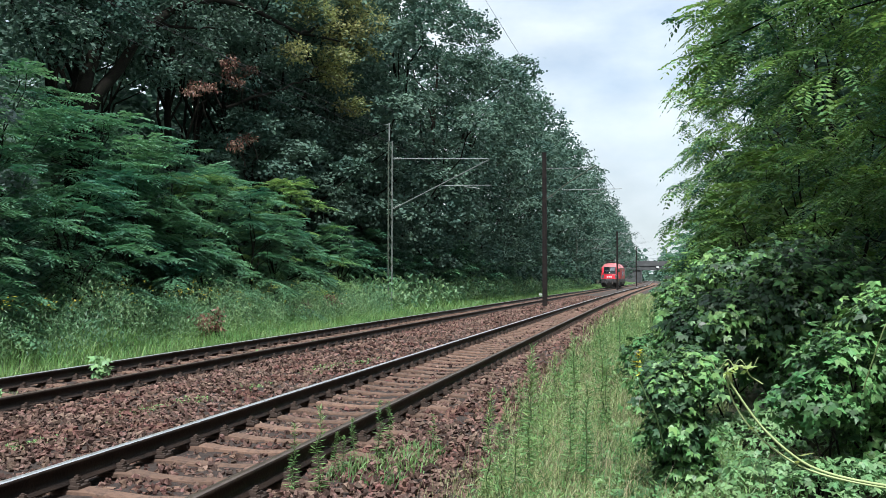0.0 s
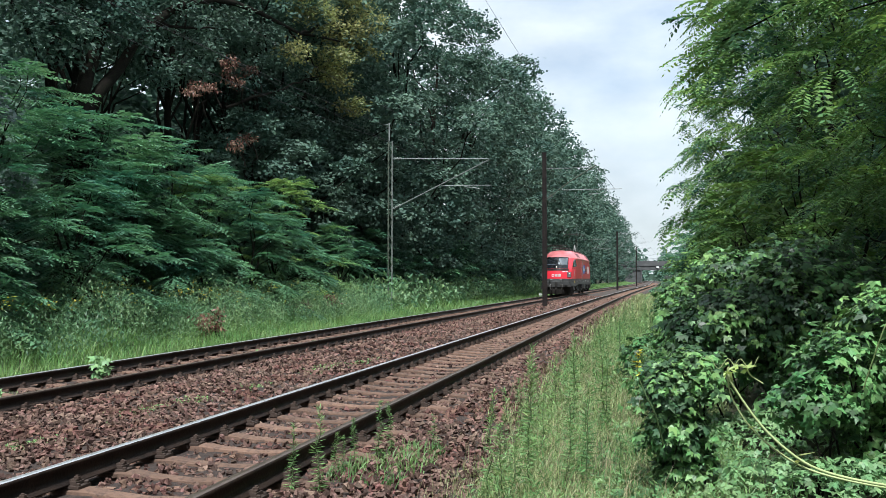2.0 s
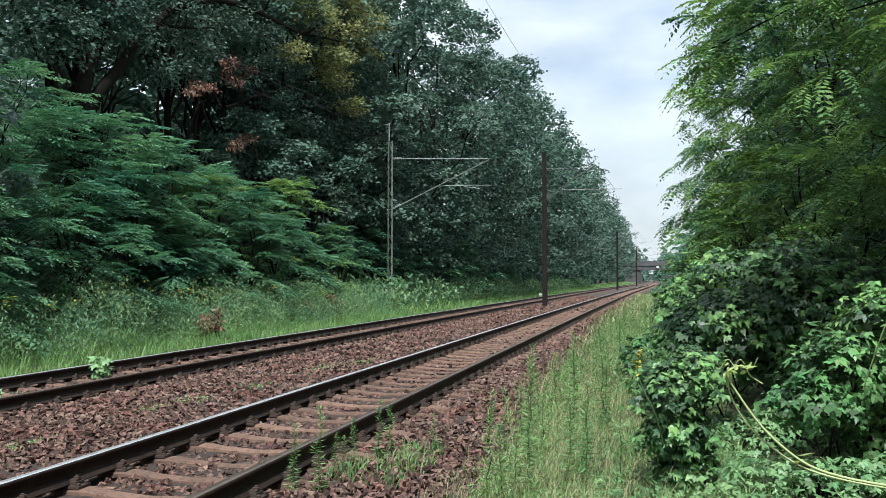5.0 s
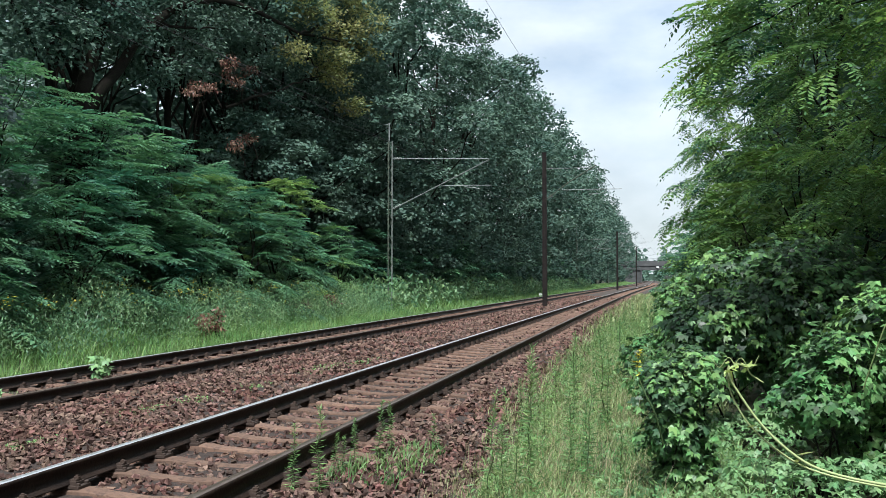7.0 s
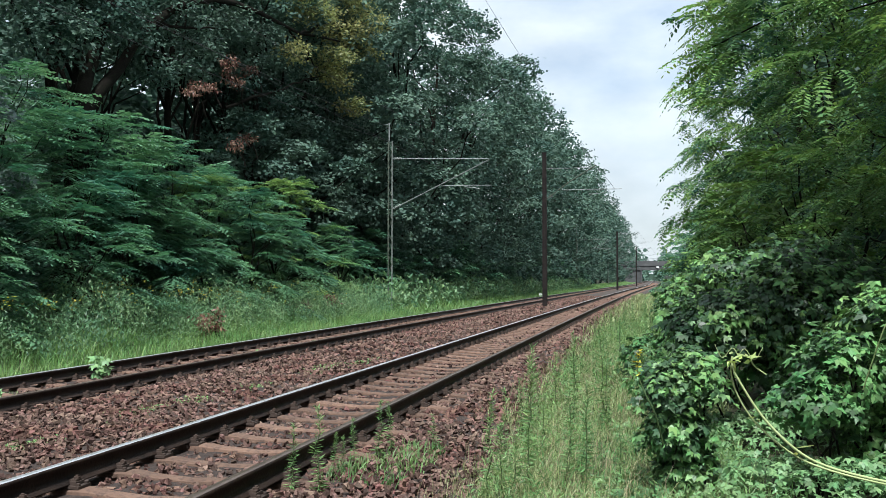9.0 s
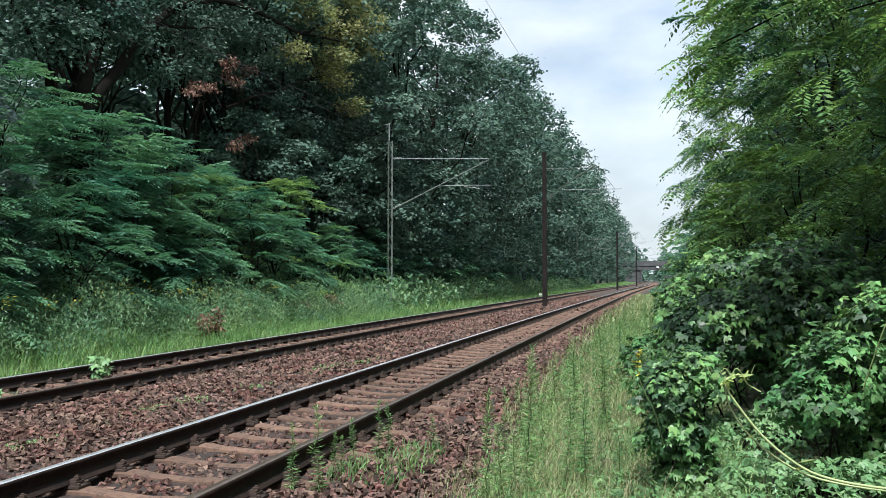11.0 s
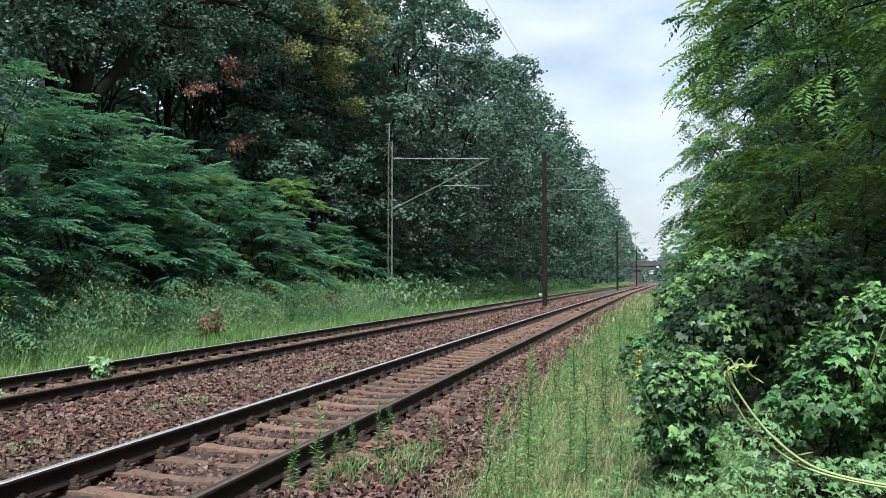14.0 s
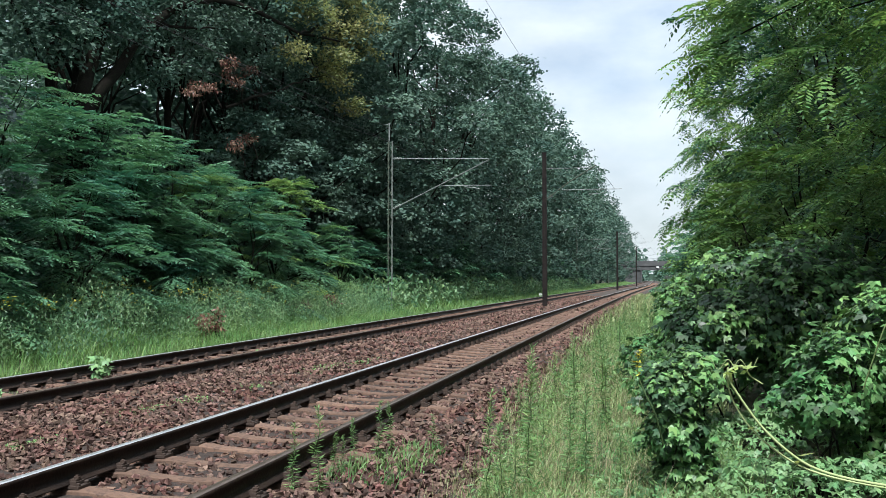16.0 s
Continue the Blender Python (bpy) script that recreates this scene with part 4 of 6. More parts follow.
def leaf_quads(P, size, rng, wide=0.55, droop=0.25, up=0.8, vary=0.35, heading=None, face=None):
    """One bent rhombic leaf at each point."""
    n = len(P)
    d = rng.normal(size=(n, 3))
    d[:, 2] = d[:, 2] * 0.45 - droop
    if heading is not None:
        d += heading
    d = unit(d)
    nn = rng.normal(size=(n, 3)) * 0.6 + np.array([0, 0, up])
    if face is not None:
        nn = nn * 0.75 + face
    nn = unit(nn)
    s = unit(np.cross(d, nn))
    L = (size * (1 + vary * rng.uniform(-1, 1, n)))[:, None]
    a, c = P, P + d * L
    mid = P + d * L * 0.45
    b, e = mid + s * L * wide * 0.5, mid - s * L * wide * 0.5
    V = np.stack([a, b, c, e], 1).reshape(-1, 3)
    F = np.arange(4 * n).reshape(n, 4)
    return V, F


def fronds(P, D, length, rng, pairs=7, leaflet=0.42, wide=0.36, bend=0.35, vary=0.3):
    """Pinnate leaves: at each point a drooping stalk with pairs of leaflets and one at the tip."""
    n = len(P)
    D = unit(D)
    L = (length * (1 + vary * rng.uniform(-1, 1, n)))[:, None]
    side = unit(np.cross(D, np.array([0, 0, 1.0])) + rng.normal(size=(n, 3)) * 0.12)
    upv = unit(np.cross(side, D))
    V = []
    for k in range(pairs + 1):
        t = 0.16 + 0.84 * k / pairs
        c = P + D * L * t + np.array([0, 0, -1.0]) * bend * L * t * t
        tang = unit(D + np.array([0, 0, -2.0]) * bend * t)
        ll = L * leaflet * (1.0 if k < pairs else 0.9) * (0.75 + 0.5 * sin(pi * min(t, 0.95)))
        for s in (-1, 1) if k < pairs else (0,):
            if s:
                dd = unit(side * s + tang * 0.42 - upv * 0.18 + rng.normal(size=(n, 3)) * 0.10)
            else:
                dd = tang
            w = unit(np.cross(dd, upv + rng.normal(size=(n, 3)) * 0.15))
            m = c + dd * ll * 0.5
            V.append(np.stack([c, m + w * ll * wide * 0.5, c + dd * ll, m - w * ll * wide * 0.5], 1))
    V = np.concatenate(V, 1).reshape(-1, 3)
    F = np.arange(len(V)).reshape(-1, 4)
    return V, F


def lobe_points(lobes, n, rng, inner=0.62, rise=0.0):
    """Points in the shells of ellipsoids; rise draws them towards the tops."""
    lobes = np.asarray(lobes, dtype=float)
    w = lobes[:, 3] * lobes[:, 5]
    pick = rng.choice(len(lobes), n, p=w / w.sum())
    d = unit(rng.normal(size=(n, 3)))
    d = unit(d + np.array([0, 0, rise]))
    r = inner + (1.05 - inner) * np.sqrt(rng.uniform(0, 1, n))
    q = lobes[pick]
    return q[:, :3] + d * q[:, 3:6] * r[:, None], d


def clustered(lobes, clusters, each, spread, rng, inner=0.62, rise=0.0):
    C, d = lobe_points(lobes, clusters, rng, inner, rise)
    P = np.repeat(C, each, 0) + rng.normal(size=(clusters * each, 3)) * np.array([spread, spread, spread * 0.55])
    return P, np.repeat(d, each, 0)


def bent(a, b, rng, n=7, wob=0.06, arch=0.0):
    a, b = np.asarray(a, float), np.asarray(b, float)
    t = np.linspace(0, 1, n)[:, None]
    L = np.linalg.norm(b - a)
    p = a + (b - a) * t + np.array([0, 0, 1.0]) * arch * L * 4 * t * (1 - t)
    p[1:-1] += rng.normal(size=(n - 2, 3)) * wob * L / n * 2
    return p


def limb(points, r0, r1, seg=6):
    return sweep(points, np.linspace(r0, r1, len(points)), seg)


def finish_tree(name, label, category, wood, crowns, m, group=""):
    """wood: list of (part name, arrays); crowns: list of (part name, arrays, material)."""
    t = tagged(new(name), label, category, group)
    t.matrix_basis = m
    for nm, (v, f) in wood:
        ob_of(nm, mesh_np(nm, v, f, M["bark"]), t)
    for nm, (v, f), mat in crowns:
        ob_of(nm, mesh_np(nm, v, f, mat), t)
    return t


def make_oak(seed, h, r, low, leaf, clusters, each, m, mat="oak", group="trees of the wood edge", n_lobes=42):
    """A broad tree: tapering trunk, limbs, and a crown of many leafy puffs; low = height of its lowest foliage."""
    rng = np.random.default_rng(seed)
    lobes = []
    for i in range(n_lobes):
        z = low + (h - low) * (i + 0.5) / n_lobes
        f = (z - low) / (h - low)
        rr = r * (0.80 + 0.30 * sin(pi * f)) * sqrt(1 - max(0.0, (f - 0.68) / 0.36) ** 2)
        a = i * 2.4 + rng.uniform(-0.5, 0.5)
        k = (rng.uniform(0.66, 1.0) if i % 4 else rng.uniform(0.2, 0.6)) * rr
        s = rng.uniform(0.22, 0.36) * r
        lobes.append((k * cos(a), k * sin(a), z, s, s, s * 0.62))
    P, d = clustered(lobes, clusters, each, leaf * 0.9, rng, 0.80, 0.45)
    crown = leaf_quads(P, leaf, rng, 0.62, heading=d * 0.5, face=d * 1.3)
    wood = []
    tr = bent((0, 0, -0.5), (rng.normal(0, 0.4), rng.normal(0, 0.4), h * 0.86), rng, 10, 0.07)
    wood.append(("trunk", limb(tr, 0.026 * h * 0.62, 0.05, 8)))
    for q in lobes[::3]:
        s = min(max(int((q[2] / h) * 9) - 2, 2), 7)
        wood.append(("limb", limb(bent(tr[s], q[:3], rng, 5, 0.12, 0.05), 0.09, 0.025, 4)))
    return finish_tree("oak_tree", "tall leafy oak with dark trunk at the wood edge", "tree", wood, [("crown", crown, M[mat])], m, group)


def sprays_of(C, out, reach, per, rng, loose=0.13):
    """Flat leafy twigs: at each centre a drooping twig with leaf stalks to both sides and at its tip."""
    n = len(C)
    out = unit(out)
    side = unit(np.cross(out, np.array([0, 0, 1.0])) + rng.normal(size=(n, 3)) * 0.10)
    P, D = [], []
    for j in range(per):
        t = j / (per - 1)
        c = C + out * reach[:, None] * (t - 0.5) - np.array([0, 0, 0.30]) * reach[:, None] * t * t
        w = (1 if j % 2 else -1) * (1.05 - 0.75 * t)
        P.append(c)
        D.append(out * (0.35 + 0.75 * t) + side * w + np.array([0, 0, 0.02]) + rng.normal(size=(n, 3)) * loose)
    return np.concatenate(P), np.concatenate(D)


def make_shrub(seed, h, r, n_fronds, length, m, mat="pinnate", pairs=6, name="tree_of_heaven", label="young bushy tree with drooping feathery leaves", cat="shrub", group="feathery shrubs", leaflet=0.34, wide=0.33,
               per=11, dome=2.2, low=0.05, reach=0.62, droop=0.22, loose=0.13, bend=0.35):
    """Layered tree or shrub: trunk, limbs, and flat drooping sprays of pinnate leaves set out in tiers round a lumpy dome."""
    rng = np.random.default_rng(seed)
    ns = n_fronds // per
    f = low + (1 - low) * rng.uniform(0, 1, ns) ** 0.9
    a = rng.uniform(0, 2 * pi, ns)
    lump = 1 + 0.17 * np.sin(3 * a + 7 * f + seed) + 0.13 * np.sin(5 * a - 13 * f)
    shell = np.where(rng.uniform(0, 1, ns) < 0.8, rng.uniform(0.74, 0.92, ns), rng.uniform(0.3, 0.74, ns))
    k = r * np.sqrt(1 - f ** dome) * lump * shell
    C = np.stack([k * np.cos(a), k * np.sin(a), h * f], 1)
    w = a + rng.normal(0, 0.45, ns)
    out = np.stack([np.cos(w), np.sin(w), 0.6 * f - droop + rng.normal(0, loose, ns)], 1)
    P, D = sprays_of(C, out, reach * rng.uniform(0.7, 1.3, ns), per, rng, loose)
    P[:, 2] = np.maximum(P[:, 2], 0.12)
    leaves = fronds(P, D, length, rng, pairs, leaflet, wide, bend)
    tr = bent((0, 0, -0.3), (rng.normal(0, 0.05 * r), rng.normal(0, 0.05 * r), 0.88 * h), rng, 9, 0.08)
    wood = [("trunk", limb(tr, 0.010 * h + 0.02, 0.015, 7))]
    for c in C[rng.choice(ns, min(16, ns), replace=False)]:
        q = min(7, max(1, int(c[2] / h * 5.5)))
        wood.append(("branch", limb(bent(tr[q], c, rng, 6, 0.08, 0.05), 0.028, 0.009, 5)))
    return finish_tree(name, label, cat, wood, [("foliage", leaves, M[mat])], m, group)


def gz(x, y):
    return float(ground_z(np.array(x), y))


def at(xr, y, rz=0.0, s=1.0, sink=0.0):
    return pose(xr + off(y), y, gz(xr, y) - sink, 0, 0, rz) @ Matrix.Diagonal((s, s, s, 1))


def place_copy(ob, xr, y, rz, s, sz=None):
    c = copy_thing(ob, pose(xr + off(y), y, gz(xr, y), 0, 0, rz))
    c.scale = (s, s, sz or s)
    return c


# ---------------------------------------------------------------- the wood beyond the far track
VR = random.Random(5)
near_oak = make_oak(11, 21, 6.2, 2.0, 0.26, 1950, 18, at(-19.6, 49))
near_oak_b = make_oak(12, 23, 6.4, 2.0, 0.26, 1950, 18, at(-17.8, 59))
for k, (x, y, s) in enumerate(((-17.6, 69, 1.06), (-17.4, 80, 1.07))):
    place_copy(near_oak if k % 2 else near_oak_b, x, y, VR.uniform(0, 360), s)
far_oak = make_oak(13, 23.5, 6.2, 1.0, 0.46, 660, 15, at(-17.2, 92))
far_oak_b = make_oak(14, 24.5, 6.4, 1.0, 0.46, 660, 15, at(-17.4, 104))
for k, y in enumerate((116, 129, 143, 157, 172, 189, 208, 230, 256, 286, 320, 358)):
    place_copy(far_oak if k % 2 else far_oak_b, -17.7 + VR.uniform(-0.8, 0.8), y, VR.uniform(0, 360), VR.uniform(0.92, 1.04))
# copies from y = 10 to -50 are out of view, added to shade the wood
for k, (x, y) in enumerate(((-28.5, 51), (-34, 46), (-28, 82), (-28, 107), (-30, 63), (-25, 57), (-25, 70), (-22.5, 54), (-21, 10), (-20.5, -4), (-21, -18), (-20, -33), (-20.5, -50), (-29, 20))):
    place_copy(far_oak if k % 2 else far_oak_b, x, y, VR.uniform(0, 360), VR.uniform(0.95, 1.1))
# slender trees with high crowns: their dark trunks show through the wood edge
slim = make_oak(15, 19, 4.0, 11.0, 0.22, 520, 17, at(-22.5, 37.0), n_lobes=26)
for k, (x, y, s) in enumerate(((-23.0, 40.5, 1.0), (-23.0, 30.9, 1.0), (-20.5, 41.8, 1.05), (-22.0, 28.2, 0.95), (-20.2, 47.5, 1.0), (-23.0, 43.6, 0.95), (-26.5, 36.0, 1.0))):
    place_copy(slim, x, y, VR.uniform(0, 360), s)
# half-grown trees fill the middle storey
young = make_oak(16, 9.0, 3.1, 1.5, 0.19, 620, 17, at(-19.2, 38.6), n_lobes=30)
for k, (x, y, s) in enumerate(((-18.6, 44.5, 1.0), (-19.6, 43.2, 1.25), (-19.2, 49.0, 1.35), (-21.5, 34.0, 0.75), (-17.8, 50.5, 0.95), (-21.0, 30.5, 0.7))):
    place_copy(young, x, y, VR.uniform(0, 360), s)


def make_arching_oak():
    """The old oak whose long limb arches forward over the shrubs, with yellowing leaves at its end."""
    rng = np.random.default_rng(17)
    o = np.array([-20.6, 25.6, 0.2])
    t = tagged(new("old_oak"), "old oak with thick dark leaning trunk and long arching limb", "tree")
    t.matrix_basis = pose(*o)
    paths = [("trunk", [(-19.9, 26.6, -0.3), (-19.8, 26.8, 4.7), (-19.7, 26.95, 8.0), (-19.6, 27.2, 9.2), (-19.5, 27.6, 10.2), (-19.5, 28.1, 11.3), (-19.5, 28.5, 12.7), (-19.8, 29.2, 16.5)], 0.36, 0.12),
             ("limb", [(-19.7, 27.0, 7.3), (-19.4, 27.75, 8.6), (-19.2, 28.7, 9.7), (-19.0, 29.4, 10.8), (-18.7, 30.5, 11.95), (-18.3, 31.5, 12.7), (-17.9, 33.3, 13.3), (-17.5, 35.15, 13.6), (-17.2, 36.8, 13.5), (-17.0, 38.75, 13.4), (-16.7, 41.5, 13.7), (-16.4, 44.4, 14.3)], 0.25, 0.04),
             ("limb", [(-18.85, 29.9, 11.3), (-18.8, 31.1, 11.5), (-18.4, 33.1, 11.95), (-18.0, 35.9, 12.6)], 0.08, 0.02),
             ("limb", [(-17.0, 38.75, 13.4), (-16.8, 40.6, 12.8), (-16.6, 41.4, 11.95)], 0.06, 0.02),
             ("limb", [(-16.9, 39.7, 13.45), (-16.6, 42.8, 14.9), (-16.2, 47.1, 16.2)], 0.07, 0.02),
             ("limb", [(-18.3, 31.5, 12.7), (-17.6, 34.0, 14.6), (-16.8, 37.6, 15.6)], 0.09, 0.03),
             ("limb", [(-18.9, 36.0, 9.2), (-17.5, 39.1, 10.6), (-17.2, 40.1, 11.2), (-17.0, 43.2, 12.2)], 0.08, 0.03)]
    for nm, pts, r0, r1 in paths:
        pts = np.array(pts) - o
        tt = np.linspace(0, 1, len(pts))
        fine = np.stack([np.interp(np.linspace(0, 1, 14), tt, pts[:, i]) for i in range(3)], 1)
        fine[1:-1] = (fine[:-2] + 2 * fine[1:-1] + fine[2:]) / 4 + rng.normal(size=(12, 3)) * 0.05
        v, f = limb(fine, r0, r1, 8)
        ob_of(nm, mesh_np(nm, v, f, M["bark"]), t)
    lobes = np.array([(-16.4, 40.7, 14.7, 1.1, 1.3, 0.6), (-16.2, 44.3, 14.7, 1.2, 1.5, 0.6), (-16.0, 47.0, 14.4, 1.0, 1.2, 0.6), (-16.2, 42.6, 12.9, 1.1, 1.2, 0.5), (-16.6, 39.7, 15.2, 1.1, 1.2, 0.5), (-16.2, 45.2, 16.4, 1.2, 1.3, 0.6),
                      (-16.0, 45.1, 10.9, 0.7, 0.8, 0.4), (-15.8, 48.0, 16.3, 1.0, 1.2, 0.6), (-16.2, 43.4, 12.0, 0.8, 1.0, 0.4), (-16.8, 38.8, 12.4, 0.7, 0.9, 0.4), (-17.2, 36.4, 15.2, 1.2, 1.3, 0.6), (-16.9, 43.0, 12.4, 0.7, 0.9, 0.3)]) - np.array([*o, 0, 0, 0])
    P, d = clustered(lobes, 720, 12, 0.24, rng, 0.35, 0.2)
    v, f = leaf_quads(P, 0.18, rng, heading=d * 0.5, face=d * 0.6)
    ob_of("foliage", mesh_np("foliage", v, f, M["oaklight"]), t, "yellow-green leaves")
    lobes = np.array([(-20.8, 28.5, 13.5, 1.8, 2.0, 1.2), (-21.5, 25, 15.5, 2.6, 2.6, 1.6), (-19.4, 33.4, 10.2, 0.9, 1.0, 0.5), (-19.6, 25.2, 9.6, 1.5, 1.7, 0.9), (-19.0, 28.0, 10.6, 1.0, 1.2, 0.6), (-20.2, 24.2, 11.5, 1.8, 1.8, 1.2), 
                      (-18.5, 33.0, 14.6, 1.3, 1.5, 0.7), (-18.0, 36.0, 15.0, 1.3, 1.5, 0.7), (-18.0, 34.6, 12.3, 0.8, 0.9, 0.4), (-19.0, 31.0, 13.7, 1.2, 1.3, 0.6), (-18.6, 32.6, 11.1, 0.7, 0.8, 0.35), (-18.2, 37.5, 11.6, 0.8, 0.9, 0.4), (-18.9, 29.0, 12.4, 0.9, 1.0, 0.5), (-19.3, 30.6, 9.4, 0.6, 0.8, 0.4), (-17.8, 39.5, 10.2, 0.9, 1.0, 0.5), (-18.3, 27.3, 11.0, 0.8, 0.9, 0.4), (-18.3, 29.1, 10.3, 0.6, 0.7, 0.3), (-18.3, 31.5, 12.2, 0.8, 0.9, 0.4), (-18.3, 30.3, 9.7, 0.5, 0.6, 0.3), (-18.3, 33.4, 11.2, 0.6, 0.7, 0.3), (-17.8, 34.9, 12.9, 0.8, 0.9, 0.4), (-17.6, 37.1, 12.9, 0.8, 0.9, 0.4), (-17.6, 39.5, 12.3, 0.8, 0.9, 0.4), (-17.6, 42.3, 15.4, 1.0, 1.1, 0.5), (-17.6, 45.5, 12.0, 1.0, 1.1, 0.5), (-17.8, 36.0, 10.2, 0.6, 0.7, 0.3), (-17.4, 49.0, 11.0, 1.0, 1.1, 0.6), (-17.6, 42.4, 9.4, 1.0, 1.1, 0.5)]) - np.array([*o, 0, 0, 0])
    P, d = clustered(lobes, 1400, 16, 0.26, rng, 0.5, 0.2)
    v, f = leaf_quads(P, 0.18, rng, heading=d * 0.5, face=d)
    ob_of("crown", mesh_np("crown", v, f, M["oak"]), t)


make_arching_oak()
# oak leaves with the reflected sky's blue-grey put into their colour
M["oaksheen"] = leaf_mat("sky_sheen_oak_leaf", (0.10, 0.145, 0.14), (0.17, 0.22, 0.21), amount=0.25, spec=0.5, rough=0.35)
make_oak(18, 6.6, 1.7, 2.6, 0.15, 240, 16, at(-15.6, 16.4), "oaksheen", n_lobes=16)


def make_dead_spray(c, r, n, seed):
    """A withered branch with hanging brown leaves."""
    rng = np.random.default_rng(seed)
    t = tagged(new("withered_branch"), "withered branch with hanging reddish brown leaves", "branch", "withered branches")
    t.matrix_basis = pose(*c)
    v, f = limb(bent((0.3, 0.4, -r * 2.6), (0, 0, r * 0.6), rng, 6, 0.12), 0.04, 0.012, 5)
    ob_of("twig", mesh_np("twig", v, f, M["bark"]), t)
    P, d = clustered([(0, 0, 0, r, r, r * 0.7)], n, 9, 0.10, rng, 0.2)
    v, f = leaf_quads(P, 0.15, rng, 0.4, 0.9)
    ob_of("foliage", mesh_np("foliage", v, f, M["dead"]), t)


for k, (c, r, n) in enumerate((((-17.5, 30.8, 8.9), 0.42, 26), ((-17.5, 32.0, 9.2), 0.30, 14), ((-17.5, 33.6, 10.6), 0.45, 26), ((-17.5, 34.1, 10.0), 0.50, 26), ((-17.5, 35.8, 10.8), 0.36, 18), ((-17.5, 35.4, 7.7), 0.36, 16), ((-17.5, 34.2, 7.2), 0.34, 14),
                               ((-12.2, 22.4, 0.30), 0.42, 16), ((-12.4, 22.9, 0.12), 0.35, 14), ((-12.8, 33.7, 0.62), 0.35, 14), ((-13.0, 31.0, 0.45), 0.3, 10))):
    make_dead_spray(c, r, n, 200 + k)


def make_deep_wood(name, x0, x1, y0, y1, n, size, top, mat, label):
    """Dense far foliage behind the first trees, one ragged mass."""
    rng = np.random.default_rng(41)
    X, Y = rng.uniform(x0, x1, n), rng.uniform(y0, y1, n)
    tp = top * (0.8 + 0.2 * np.sin(X * 0.7 + 1.3 * np.sin(Y * 0.21)))
    Z = rng.uniform(0, 1, n) ** 0.8 * tp
    v, f = leaf_quads(np.stack([X + offv(Y), Y, Z], 1), size, rng, 0.8, 0.1, 0.4)
    tagged(ob_of(name, mesh_np(name, v, f, M[mat])), label, "woodland", kind="stuff")


make_deep_wood("deep_wood", -62, -38, -20, 130, 12000, 2.0, 25, "oak", "dense dark foliage deep inside the wood")
make_deep_wood("deep_wood", -62, -36, 130, 420, 6000, 2.4, 18, "oak", "dense dark foliage deep inside the wood")
make_deep_wood("deep_wood", -38, -27.5, -5, 75, 12000, 0.8, 12.5, "oak", "dense dark foliage deep inside the wood")
make_deep_wood("deep_wood", 5.6, 12, 22, 75, 11000, 0.6, 17, "oak", "dense dark foliage behind the robinias")
make_deep_wood("distant_wood", -70, -8.5, 430, 900, 5000, 3.0, 20, "oak", "far wood beyond the bridge")
make_deep_wood("distant_wood", -3.5, 60, 430, 900, 5000, 3.0, 18, "oak", "far wood beyond the bridge")
make_deep_wood("deep_wood", 13, 40, -30, 420, 8000, 1.9, 14, "oak", "dense dark foliage deep inside the wood")

shrub_a = make_shrub(21, 5.4, 2.9, 900, 0.60, at(-16.2, 17), pairs=7, leaflet=0.25, wide=0.36, reach=0.95)
shrub_b = make_shrub(22, 4.9, 2.7, 800, 0.55, at(-16.4, 24.5), pairs=7, leaflet=0.25, wide=0.36, reach=0.9)
shrub_c = make_shrub(23, 4.1, 2.5, 700, 0.55, at(-15.2, 20.5), pairs=7, leaflet=0.26, wide=0.36, reach=0.85)
shrub_d = make_shrub(24, 4.6, 2.7, 420, 0.80, at(-15.8, 66), pairs=4, leaflet=0.40, wide=0.4, reach=0.9)
shrub_big = make_shrub(27, 7.6, 4.1, 1600, 0.62, at(-18.6, 21), pairs=6, leaflet=0.23, wide=0.4, reach=1.1)
M["lime"] = leaf_mat("light_pinnate_leaf", (0.075, 0.165, 0.060), (0.160, 0.265, 0.088), amount=0.3, scale=0.6, tl=0.3)
shrub_lime = make_shrub(28, 5.9, 2.9, 760, 0.52, at(-16.3, 36.6), "lime", pairs=6, label="young bushy tree with fresh light green feathery leaves", leaflet=0.26, wide=0.4, reach=0.8)
place_copy(shrub_lime, -17.6, 31.6, 130, 0.95)
NEAR_SHRUBS = [shrub_lime, shrub_a, shrub_b, shrub_c, shrub_big]
for k, (x, y, s) in enumerate(((-17.4, 28.8, 0.85), (-16.6, 13.4, 0.95), (-18.0, 33.5, 0.8), (-18.8, 25.0, 0.9))):
    NEAR_SHRUBS.append(place_copy(shrub_big, x, y, VR.uniform(0, 360), s))
for k, (x, y, s) in enumerate(((-15.0, 31, 0.9), (-15.8, 42, 0.85), (-14.8, 26.5, 0.7), (-18.4, 25.5, 1.3), (-15.2, 15.0, 0.9), (-16.0, 34.5, 1.0))):
    NEAR_SHRUBS.append(place_copy((shrub_a, shrub_b, shrub_c)[k % 3], x, y, VR.uniform(0, 360), s))
for k, (x, y, s) in enumerate(((-16.6, 47, 0.95), (-15.4, 52, 0.7), (-16, 58, 0.85), (-15.8, 74, 0.8), (-15.4, 84, 0.7), (-15.6, 96, 0.85), (-15.6, 112, 0.8), (-15.4, 132, 0.9), (-15.5, 157, 0.9))):
    place_copy(shrub_d, x, y, VR.uniform(0, 360), s)


